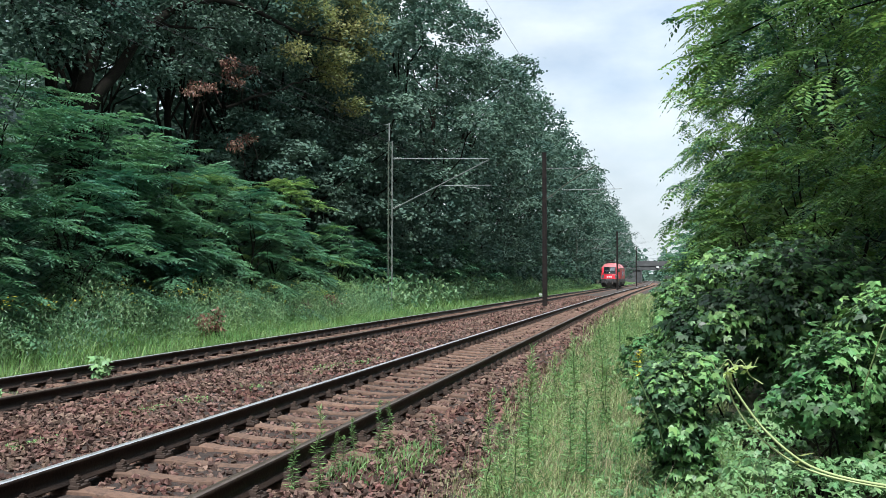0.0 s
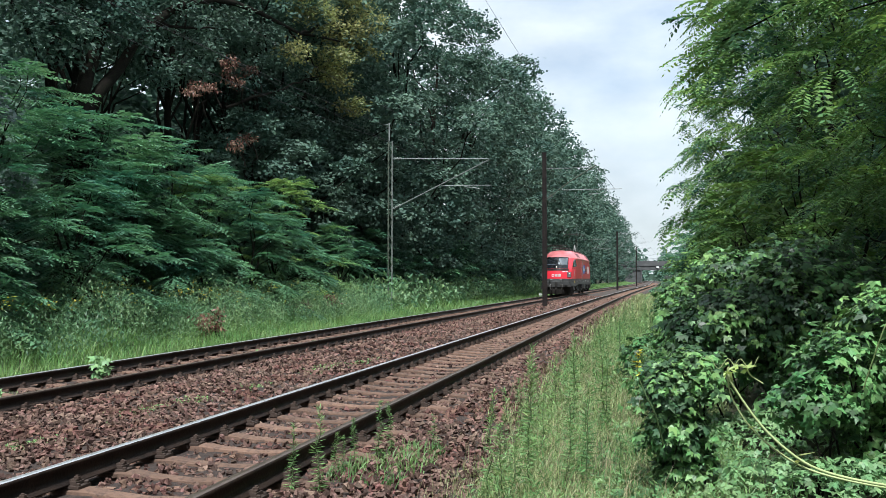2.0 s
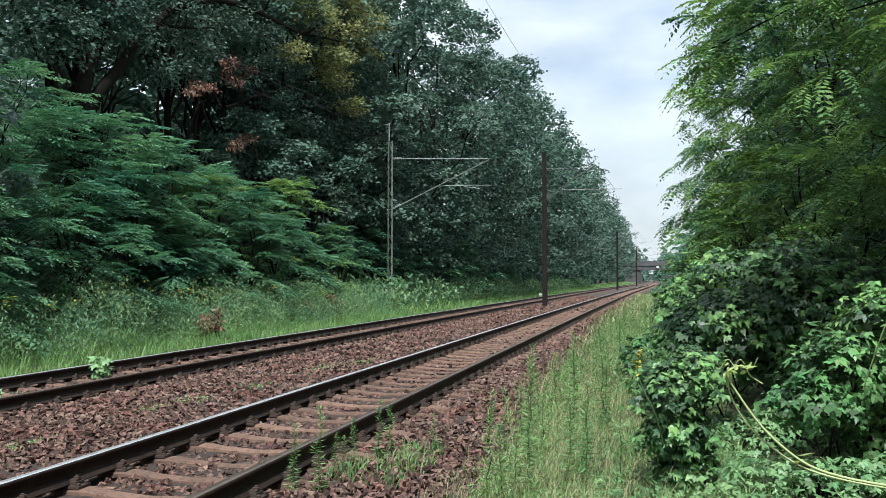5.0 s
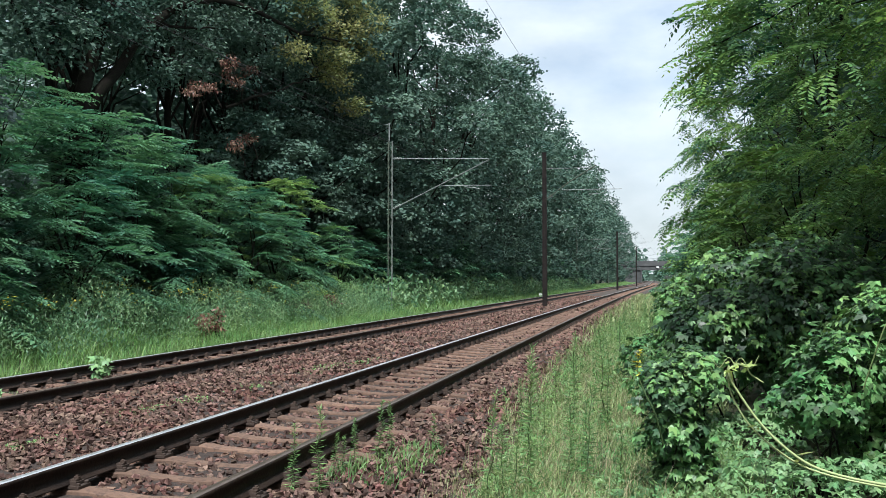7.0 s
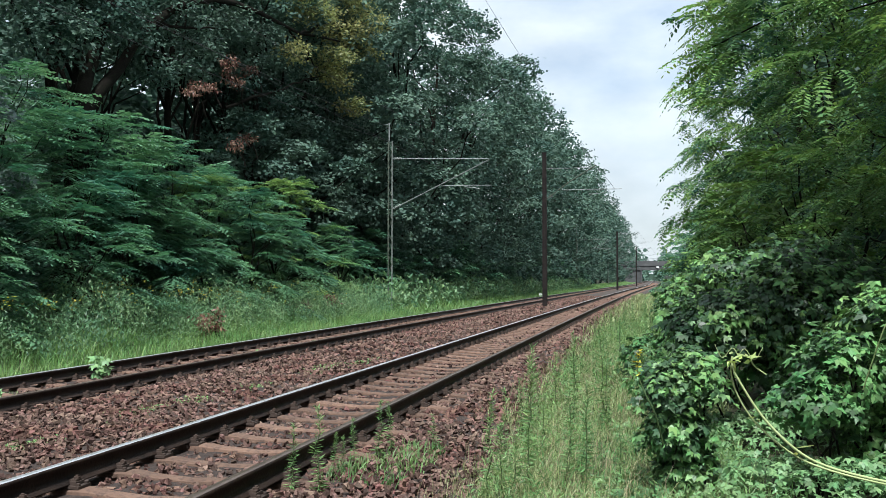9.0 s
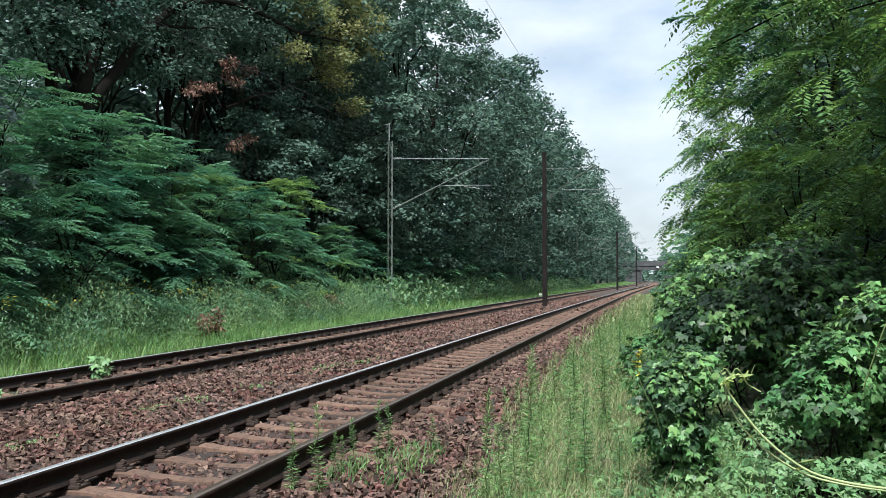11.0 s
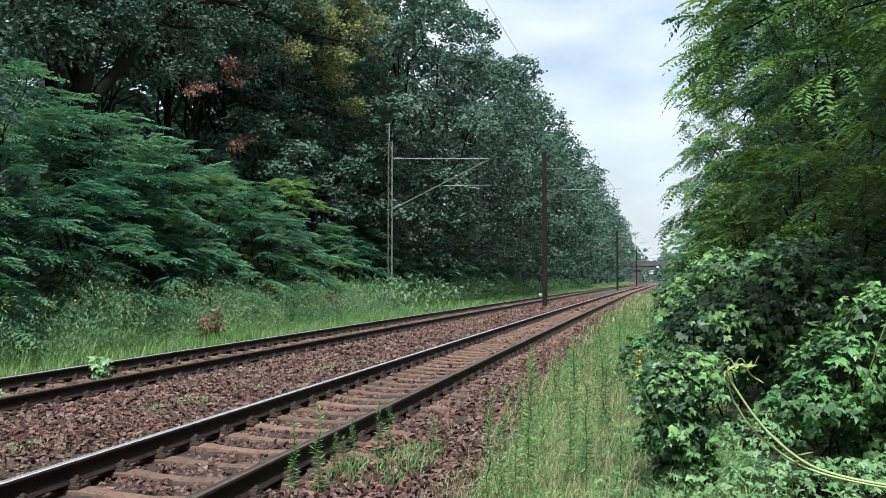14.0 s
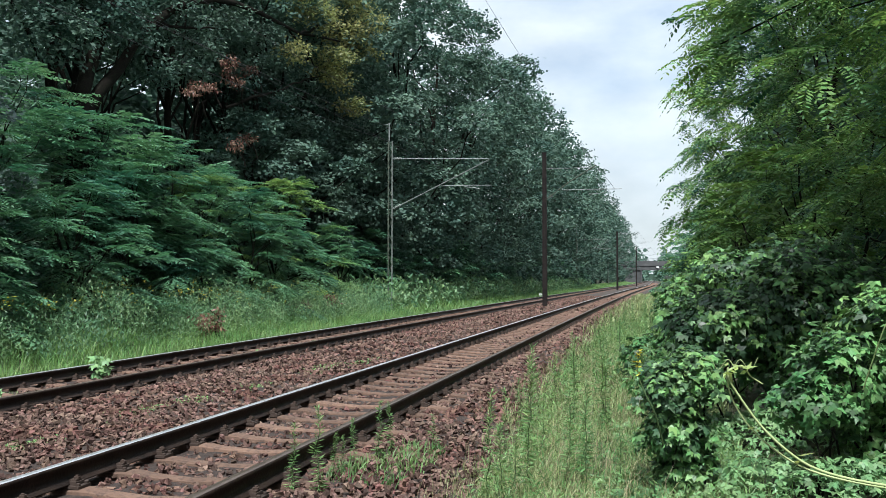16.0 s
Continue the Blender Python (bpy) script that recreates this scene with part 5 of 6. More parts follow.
# ---------------------------------------------------------------- robinias beside the camera
HANG = {"droop": 0.55, "loose": 0.34, "bend": 0.55}
ROBINIA = ("robinia_tree", "leafy robinia with feathery drooping sprays", "tree", "robinias")
rob_near = make_shrub(33, 12, 3.6, 3700, 0.36, at(5.2, 16.5), "robinia", 6, *ROBINIA, 0.27, 0.42, dome=3.5, reach=0.45, **HANG)
rob_a = make_shrub(31, 12.5, 3.8, 2400, 0.44, at(4.3, 23.5), "robinia", 5, *ROBINIA, 0.32, 0.42, dome=3.5, reach=0.5, **HANG)
rob_b = make_shrub(32, 14.0, 3.8, 2500, 0.46, at(4.3, 31), "robinia", 5, *ROBINIA, 0.32, 0.42, dome=3.5, reach=0.55, **HANG)
for k, (x, y, s, sz) in enumerate(((5.1, 41, 1.1, 1.15), (5.7, 54, 1.2, 1.4))):
    place_copy(rob_a if k % 2 else rob_b, x, y, VR.uniform(0, 360), s, sz)
hedge = make_shrub(25, 4.2, 2.1, 850, 0.34, at(2.9, 19), "rightbush", 3, "hedge_bush", "dense light green bush along the verge", "shrub", "hedge bushes", 0.42, 0.55, reach=0.5)
hedge_b = make_shrub(26, 4.6, 2.1, 850, 0.36, at(3.0, 26), "rightbush", 3, "hedge_bush", "dense light green bush along the verge", "shrub", "hedge bushes", 0.42, 0.55, reach=0.5)
for k, (x, y, s) in enumerate(((2.9, 13.5, 0.65), (3.1, 34, 1.0), (3.6, 43, 1.1), (4.1, 54, 1.2), (5.2, 70, 1.4), (6.4, 90, 1.7), (5.4, 10.5, 0.75))):
    place_copy(hedge if k % 2 else hedge_b, x, y, VR.uniform(0, 360), s)
for k, (x, y, s) in enumerate(((6.9, 118, 2.3), (6.9, 148, 2.4), (6.9, 185, 2.5), (7.4, 230, 2.6), (8.0, 290, 2.7))):
    place_copy(shrub_d, x, y, VR.uniform(0, 360), s)
rob_far = make_shrub(34, 12.5, 5.2, 1900, 0.62, at(7.4, 70), "robinia", 5, "robinia_tree", "leafy robinia with feathery drooping sprays", "tree", "robinias", 0.36, 0.42)
place_copy(rob_far, 7.9, 92, 70, 1.08)
# five oaks out of view, added only to darken the robinia side
place_copy(far_oak, 7.4, 10.0, 150, 0.58)
place_copy(far_oak_b, 7.0, 3.6, 30, 0.58)
place_copy(far_oak, 5.6, -3.0, 250, 0.58)
place_copy(far_oak, 10.3, 7.0, 20, 0.95)
place_copy(far_oak_b, 10.8, -6.0, 75, 0.95)
# unseen high crowns, added to keep the sun off the leaning robinia
place_copy(slim, 5.2, 10.5, 300, 0.95)
place_copy(slim, 6.2, 16.0, 80, 1.0)


# ---------------------------------------------------------------- ballast stones
def stones(P, size, rng, fine):
    """Angular stones: squashed, skewed cubes or octahedra, one at each point."""
    n = len(P)
    if fine:
        base = np.array([(x, y, z) for z in (-1, 1) for y in (-1, 1) for x in (-1, 1)], float) * 0.62
        F0 = np.array([(0, 2, 3, 1), (4, 5, 7, 6), (0, 1, 5, 4), (2, 6, 7, 3), (0, 4, 6, 2), (1, 3, 7, 5)])
    else:
        base = np.array([(1, 0, 0), (-1, 0, 0), (0, 1, 0), (0, -1, 0), (0, 0, 1), (0, 0, -1)], float)
        F0 = np.array([(0, 2, 4), (2, 1, 4), (1, 3, 4), (3, 0, 4), (2, 0, 5), (1, 2, 5), (3, 1, 5), (0, 3, 5)])
    k = len(base)
    V = base[None] + rng.normal(size=(n, k, 3)) * 0.31
    V *= (size * rng.uniform(0.55, 1.25, (n, 1, 3)) * np.array([1, 1, 0.75]))
    a, b = rng.uniform(0, 2 * pi, n), rng.normal(0, 0.8, n)
    ca, sa, cb, sb = np.cos(a), np.sin(a), np.cos(b), np.sin(b)
    z0 = np.zeros(n)
    R1 = np.stack([np.stack([ca, -sa, z0], -1), np.stack([sa, ca, z0], -1), np.stack([z0, z0, z0 + 1], -1)], 1)
    R2 = np.stack([np.stack([z0 + 1, z0, z0], -1), np.stack([z0, cb, -sb], -1), np.stack([z0, sb, cb], -1)], 1)
    V = np.einsum("nij,njk,nlk->nli", R1, R2, V) + P[:, None, :]
    F = (np.arange(n)[:, None, None] * k + F0[None]).reshape(-1, F0.shape[1])
    return V.reshape(-1, 3), F


def stone_points(y0, y1, per_m2, rng):
    n = int((y1 - y0) * 9.6 * per_m2)
    X, Y = rng.uniform(-10.9, -1.25, n), rng.uniform(y0, y1, n)
    keep = X > -0.9 * Y - 0.4
    keep &= rng.uniform(0, 1, n) < np.clip((-1.15 - X) / 0.45, 0, 1)
    for xc, first in ((XN, 5.365), (XF, 5.1)):
        ph = np.abs((Y - first + 0.3) % 0.6 - 0.3)
        u = np.abs(X - xc)
        keep &= ~((u < 1.16) & (ph < 0.115))
        keep &= ~((u >= 1.16) & (u < 1.26) & (ph < 0.085) & (rng.uniform(0, 1, n) < 0.6))
        keep &= ~(np.abs(u - GAUGE / 2) < 0.10)
    X, Y = X[keep], Y[keep]
    Z = bal_z(X) + rng.normal(-0.004, 0.024, len(X))
    Z -= 0.020 * ((np.abs(X - XN) < 0.66) | (np.abs(X - XF) < 0.66))
    return np.stack([X + K * Y * Y, Y, Z], 1)


def make_stones():
    rng = np.random.default_rng(3)
    for y0, y1, dens, size, fine in ((3.6, 9.5, 640, 0.032, True), (9.5, 17, 310, 0.040, False), (17, 42, 95, 0.058, False), (42, 80, 20, 0.10, False)):
        P = stone_points(y0, y1, dens, rng)
        if fine:
            # a stretch of the shoulder nearest the camera: each stone by itself
            pick = (P[:, 0] > -2.45) & (P[:, 0] < -1.5) & (P[:, 1] > 5.6) & (P[:, 1] < 7.2)
            pick[np.flatnonzero(pick)[300:]] = False
            kinds = []
            for _ in range(8):
                v, f = stones(np.zeros((1, 3)), size, rng, True)
                kinds.append(mesh_np("stone", v, f, M["stone_single"]))
                kinds[-1].shade_flat()
            for k, c in enumerate(P[pick]):
                o = ob_of("stone", kinds[k % 8], NEAR_BED, m=pose(*c, rng.normal(0, 25), rng.normal(0, 25), rng.uniform(0, 360)))
                o.scale = (rng.uniform(0.8, 1.25),) * 3
            P = P[~pick]
        v, f = stones(P, size, rng, fine)
        me = mesh_np("ballast_stones", v, f, M["stone"])
        me.shade_flat()
        tagged(ob_of("ballast_stones", me), "loose angular reddish brown track ballast", "ballast", kind="stuff")


M["stone_single"] = material("ballast_stone_single", (0.100, 0.056, 0.046), (0.148, 0.100, 0.084), 0.95, 9, 0, 0.3, c3=(0.075, 0.038, 0.032), fine=60, per="object", per_amount=0.6, hue=0.018)
make_stones()


# ---------------------------------------------------------------- grass
def blades(P, h, width, rng, lean=0.55):
    n = len(P)
    a = rng.uniform(0, 2 * pi, n)
    d = np.stack([np.cos(a), np.sin(a), np.zeros(n)], 1)
    w = np.stack([-np.sin(a + 0.6), np.cos(a + 0.6), np.zeros(n)], 1) * (width * rng.uniform(0.6, 1.3, n))[:, None]
    H = (h * rng.uniform(0.5, 1.2, n))[:, None]
    ln = lean * rng.uniform(0.2, 1.4, n)[:, None]
    up = np.array([0, 0, 1.0])
    m = P + up * H * 0.6 + d * H * ln * 0.4
    t = P + up * H * (1 - 0.25 * ln) + d * H * ln * 1.1
    V = np.stack([P - w, P + w, m + w * 0.75, m - w * 0.75, t + w * 0.12, t - w * 0.12], 1).reshape(-1, 3)
    k = np.arange(n)[:, None] * 6
    F = np.concatenate([k + np.array([0, 1, 2, 3]), k + np.array([3, 2, 4, 5])])
    return V, F


def grass_patch(name, x0, x1, y0, y1, per_m2, h, width, seed, label, fade=None, mat="grass"):
    rng = np.random.default_rng(seed)
    n = int((x1 - x0) * (y1 - y0) * per_m2)
    X, Y = rng.uniform(x0, x1, n), rng.uniform(y0, y1, n)
    tuft = np.sin(X * 5.1 + 2 * np.sin(Y * 1.3)) * np.sin(Y * 3.7 + X) + rng.normal(0, 0.7, n)
    keep = tuft > -0.75
    if fade:
        keep &= rng.uniform(0, 1, n) < np.clip((X - fade[0]) / (fade[1] - fade[0]) , 0, 1)
    X, Y, tuft = X[keep], Y[keep], tuft[keep]
    Z = np.maximum(ground_z(X, Y), np.where((X > -10.9) & (X < -1.3), bal_z(X), -9)) - 0.03
    v, f = blades(np.stack([X + offv(Y), Y, Z], 1), h, width, rng)
    tagged(ob_of(name, mesh_np(name, v, f, M[mat])), label, "grass", kind="stuff")


grass_patch("verge_grass", -2.0, 0.75, 3.4, 10, 1500, 0.22, 0.0026, 51, "light green grass beside the ballast", (-1.8, -1.0))
grass_patch("verge_grass", -2.2, 0.8, 10, 26, 420, 0.27, 0.0048, 52, "light green grass beside the ballast", (-2.1, -1.3))
grass_patch("verge_grass", -2.3, 1.2, 26, 90, 60, 0.36, 0.015, 53, "light green grass beside the ballast", (-2.4, -1.6))
grass_patch("verge_grass", -1.9, 4.0, -8, 3.4, 130, 0.20, 0.006, 59, "light green grass beside the ballast", (-1.8, -1.0))
grass_patch("verge_grass", 0.4, 3.5, 3.2, 7, 90, 0.35, 0.005, 54, "grass under the bushes", mat="weed")
grass_patch("meadow_grass", -14.2, -10.3, 10, 42, 240, 0.46, 0.008, 55, "tall grass and herbs along the wood edge", mat="meadow")
grass_patch("meadow_grass", -14.2, -10.3, 42, 130, 60, 0.50, 0.020, 56, "tall grass and herbs along the wood edge", mat="meadow")
grass_patch("meadow_grass", -14.2, -10.3, 130, 330, 14, 0.60, 0.05, 58, "tall grass along the wood edge far down the line", mat="meadow")
for k, (x, y, r) in enumerate(((-2.36, 7.03, 0.32), (-2.26, 7.52, 0.3), (-2.2, 8.07, 0.25), (-5.92, 10.42, 0.28), (-5.71, 13.97, 0.3), (-5.77, 15.34, 0.35), (-5.97, 7.24, 0.16), (-5.84, 7.64, 0.16), (-5.92, 11.87, 0.25), (-2.13, 10.92, 0.2), (-8.96, 10.68, 0.2))):
    grass_patch("grass_tuft", x - r, x + r, y - r, y + r, 900 if k < 3 else 420, 0.15 if k < 3 else 0.07, 0.006, 60 + k, "small green tuft growing in the ballast", mat="weed")


def herb_belt(name, x0, x1, y0, y1, n, h, leaf, seed, mat, label, wide=0.4, each=11, up=0.9, rise=0.9):
    """Knee-high leafy herbs: upright stacks of leaves."""
    rng = np.random.default_rng(seed)
    X, Y = rng.uniform(x0, x1, n), rng.uniform(y0, y1, n)
    H = h * rng.uniform(0.5, 1.15, n) * (1 + 0.25 * np.sin(Y * 1.1 + X))
    t = rng.uniform(0.1, 1, (n, each))
    P = np.stack([X[:, None] + offv(Y)[:, None] + rng.normal(0, 0.06, (n, each)), Y[:, None] + rng.normal(0, 0.06, (n, each)), ground_z(X, Y)[:, None] + H[:, None] * t], -1).reshape(-1, 3)
    v, f = leaf_quads(P, leaf, rng, wide, -0.1, up, heading=np.array([0, 0, rise]))
    tagged(ob_of(name, mesh_np(name, v, f, M[mat])), label, "herbs", kind="stuff")


herb_belt("wood_edge_herbs", -16.0, -12.0, 9, 40, 5200, 1.30, 0.10, 71, "herb", "knee-high green herbs at the wood edge", 0.26, 14)
herb_belt("wood_edge_herbs", -16.0, -12.4, 40, 150, 2600, 1.35, 0.27, 72, "herb", "knee-high green herbs at the wood edge")


M["goldenrod"] = leaf_mat("goldenrod_flower", (0.42, 0.38, 0.05), (0.55, 0.48, 0.08), scale=3)


def flower_heads(seed, n):
    """Loose yellow flower heads on top of the herbs at the wood edge."""
    rng = np.random.default_rng(seed)
    X, Y = rng.uniform(-15.2, -12.4, n), rng.uniform(12, 36, n)
    C = np.stack([X + offv(Y), Y, ground_z(X, Y) + rng.uniform(0.9, 1.4, n)], 1)
    P = np.repeat(C, 7, 0) + rng.normal(size=(7 * n, 3)) * 0.05
    v, f = leaf_quads(P, 0.06, rng, 0.4, 0.0, 0.5)
    tagged(ob_of("goldenrod_heads", mesh_np("goldenrod_heads", v, f, M["goldenrod"])), "scattered small yellow flower heads among the herbs", "flowers", kind="stuff")


flower_heads(75, 110)
herb_belt("verge_herbs", -1.3, 0.6, 3.6, 11, 800, 0.26, 0.055, 73, "weed", "low narrow-leaved herbs among the grass", 0.16, 16, 0.6)
herb_belt("verge_herbs", -1.7, 0.6, 11, 30, 800, 0.4, 0.09, 74, "weed", "low narrow-leaved herbs among the grass", 0.16, 14, 0.6)


# ---------------------------------------------------------------- tall weeds
def make_weed(seed, h, n_leaf, leaf, m):
    rng = np.random.default_rng(seed)
    w = tagged(new("fleabane_plant"), "tall slender weed with narrow leaves round its stem", "weed", "tall weeds")
    w.matrix_basis = m
    st = bent((0, 0, -0.05), (rng.normal(0, 0.03), rng.normal(0, 0.03), h), rng, 8, 0.05)
    v, f = sweep(st, np.linspace(0.006, 0.002, 8), 5)
    ob_of("stem", mesh_np("stem", v, f, M["stem"]), w)
    t = np.linspace(0.12, 1.0, n_leaf)
    P = np.stack([np.interp(t, np.linspace(0, 1, 8), st[:, i]) for i in range(3)], 1)
    leaf = leaf * (1.15 - 0.5 * t)
    a = np.arange(n_leaf) * 2.4
    D = np.stack([np.cos(a), np.sin(a), -0.15 + 1.3 * t * t], 1)
    v, f = leaf_quads(P, leaf, rng, 0.14, 0.0, 0.5, 0.35, D * 2.2)
    ob_of("foliage", mesh_np("foliage", v, f, M["weed"]), w)
    return w


def put_weed(src, x, y, h, rz):
    z = max(gz(x, y), float(bal_z(x)) if -10.9 < x < -1.3 else -9)
    c = copy_thing(src, pose(x + off(y), y, z, 0, 0, rz))
    c.scale = (0.6 * h + 0.4, 0.6 * h + 0.4, h)
    return c


weed_a = make_weed(81, 1.0, 200, 0.085, pose(-1.0 + off(7.0), 7.0, -0.2))
weed_b = make_weed(82, 1.0, 180, 0.095, pose(-1.15 + off(8.0), 8.0, -0.2))
weed_c = make_weed(83, 1.0, 220, 0.08, pose(-0.5 + off(9.0), 9.0, -0.15))
SWAYERS = []
for k, (x, y, h) in enumerate(((-2.73, 6.31, 0.54), (-2.51, 6.29, 0.66), (-2.6, 6.88, 0.38), (-2.58, 7.33, 0.43), (-2.49, 7.77, 0.52), (-2.45, 8.02, 0.47),
                               (-2.55, 6.94, 0.34), (-2.09, 8.27, 0.35), (-1.2, 6.31, 0.82), (-1.12, 6.41, 0.58), (-1.0, 6.19, 0.52), (-0.89, 6.38, 0.53),
                               (-0.47, 6.4, 0.83), (-0.95, 11.03, 0.95), (-0.98, 7.76, 0.6), (-0.27, 6.53, 0.53), (-0.66, 6.6, 0.46), (-0.48, 8.99, 0.79),
                               (-1.23, 11.21, 0.72), (-1.4, 9.45, 0.67))):
    SWAYERS.append(put_weed((weed_a, weed_b, weed_c)[k % 3], x, y, h, k * 67))
grass_patch("dry_grass", -1.1, 0.1, 5.0, 16, 210, 0.40, 0.0016, 57, "thin dry seed heads standing over the grass", mat="drygrass")
for k in range(60):
    y = 7.0 + 27 * VR.uniform(0, 1) ** 1.3
    put_weed((weed_a, weed_b, weed_c)[k % 3], VR.uniform(-1.5, 0.2), y, VR.uniform(0.5, 1.0), k * 41)


# ---------------------------------------------------------------- creepers and bushes beside the camera
def creeper_leaves(P, N, size, rng):
    """Leaves of three pointed leaflets, each folded at its midrib, facing roughly along N."""
    n = len(P)
    N = unit(N + rng.normal(size=(n, 3)) * 0.40)
    d = rng.normal(size=(n, 3)) + np.array([0, 0, -0.8])
    d = unit(d - (d * N).sum(1, keepdims=True) * N)
    s = np.cross(d, N)
    L = (size * rng.uniform(0.65, 1.4, n))[:, None]
    V = []
    for turn, k in ((0.0, 1.0), (0.85, 0.82), (-0.85, 0.82)):
        e = d * cos(turn) + s * sin(turn) - N * 0.12
        w = np.cross(e, N)
        a = P + e * L * 0.10
        m = P + e * L * 0.42 * k + N * L * 0.05
        V += [a, m + w * L * 0.27 * k, P + e * L * k - N * L * 0.10, m - w * L * 0.27 * k]
    V = np.stack(V, 1).reshape(-1, 3)
    return V, np.arange(len(V)).reshape(-1, 4)


def make_creeper(seed, name, lobes, n, size, mats, label, share=0.5):
    rng = np.random.default_rng(seed)
    t = tagged(new(name), label, "creeper")
    t.matrix_basis = pose(lobes[0][0], lobes[0][1], 0)
    o = np.array([lobes[0][0], lobes[0][1], 0])
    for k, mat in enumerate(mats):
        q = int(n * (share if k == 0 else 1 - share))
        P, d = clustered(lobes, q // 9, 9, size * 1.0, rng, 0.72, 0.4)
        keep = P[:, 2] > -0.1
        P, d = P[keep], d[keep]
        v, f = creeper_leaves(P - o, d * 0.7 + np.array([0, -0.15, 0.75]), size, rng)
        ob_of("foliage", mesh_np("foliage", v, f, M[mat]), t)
    for q in lobes:
        for i in range(3):
            tip = np.array(q[:3]) + rng.normal(size=3) * 0.4 * np.array(q[3:6])
            v, f = limb(bent((q[0] - o[0], q[1] - o[1], -0.2), tip - o, rng, 6, 0.15), 0.012, 0.005, 5)
            ob_of("stem", mesh_np("stem", v, f, M["bark"]), t)
    return t


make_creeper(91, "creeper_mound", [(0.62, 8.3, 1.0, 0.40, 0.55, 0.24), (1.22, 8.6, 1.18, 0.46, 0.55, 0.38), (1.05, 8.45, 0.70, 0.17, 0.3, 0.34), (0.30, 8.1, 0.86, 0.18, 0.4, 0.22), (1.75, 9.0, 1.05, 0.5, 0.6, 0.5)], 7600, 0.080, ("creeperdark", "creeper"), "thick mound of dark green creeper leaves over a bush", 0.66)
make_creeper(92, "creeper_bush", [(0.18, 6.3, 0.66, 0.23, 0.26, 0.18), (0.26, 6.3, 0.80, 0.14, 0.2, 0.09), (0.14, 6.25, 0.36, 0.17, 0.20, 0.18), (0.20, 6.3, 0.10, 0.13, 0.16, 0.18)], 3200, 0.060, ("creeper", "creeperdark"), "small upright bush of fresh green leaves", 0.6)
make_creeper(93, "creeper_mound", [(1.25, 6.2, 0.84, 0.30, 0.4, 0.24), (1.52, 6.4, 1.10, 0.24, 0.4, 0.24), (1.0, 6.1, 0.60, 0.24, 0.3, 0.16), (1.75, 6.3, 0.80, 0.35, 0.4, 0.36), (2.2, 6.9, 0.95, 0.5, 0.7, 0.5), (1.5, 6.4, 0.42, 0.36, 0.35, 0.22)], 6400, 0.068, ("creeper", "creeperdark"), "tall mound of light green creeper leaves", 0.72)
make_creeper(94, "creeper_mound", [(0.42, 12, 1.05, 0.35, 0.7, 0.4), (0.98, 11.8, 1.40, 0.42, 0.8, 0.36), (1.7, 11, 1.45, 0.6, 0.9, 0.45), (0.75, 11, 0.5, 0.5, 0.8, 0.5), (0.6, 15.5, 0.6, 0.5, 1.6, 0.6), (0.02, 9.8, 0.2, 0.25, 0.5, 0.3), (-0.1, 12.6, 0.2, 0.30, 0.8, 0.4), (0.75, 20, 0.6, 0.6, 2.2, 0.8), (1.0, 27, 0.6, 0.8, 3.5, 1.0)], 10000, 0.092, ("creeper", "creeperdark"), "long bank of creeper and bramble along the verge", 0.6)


def make_ground_cover():
    rng = np.random.default_rng(95)
    n = 11500
    X, Y = rng.uniform(-0.45, 3.2, n), rng.uniform(2.7, 9.0, n)
    keep = rng.uniform(0, 1, n) < np.clip((X + 0.35 + 0.35 * np.sin(Y * 2.3)) / 0.6, 0.0, 1)
    X, Y = X[keep], Y[keep]
    n = len(X)
    Z = ground_z(X, Y) + 0.10 + 0.22 * np.clip(X - 0.2, 0, 1.2) * (1 + 0.6 * np.sin(X * 4 + Y * 3)) + rng.uniform(-0.10, 0.06, n)
    v, f = creeper_leaves(np.stack([X, Y, Z], 1), np.tile(np.array([0, -0.2, 1.0]), (n, 1)), 0.058, rng)
    tagged(ob_of("ground_creeper", mesh_np("ground_creeper", v, f, M["groundcover"])), "light green creeper leaves carpeting the ground", "creeper", kind="stuff")


make_ground_cover()


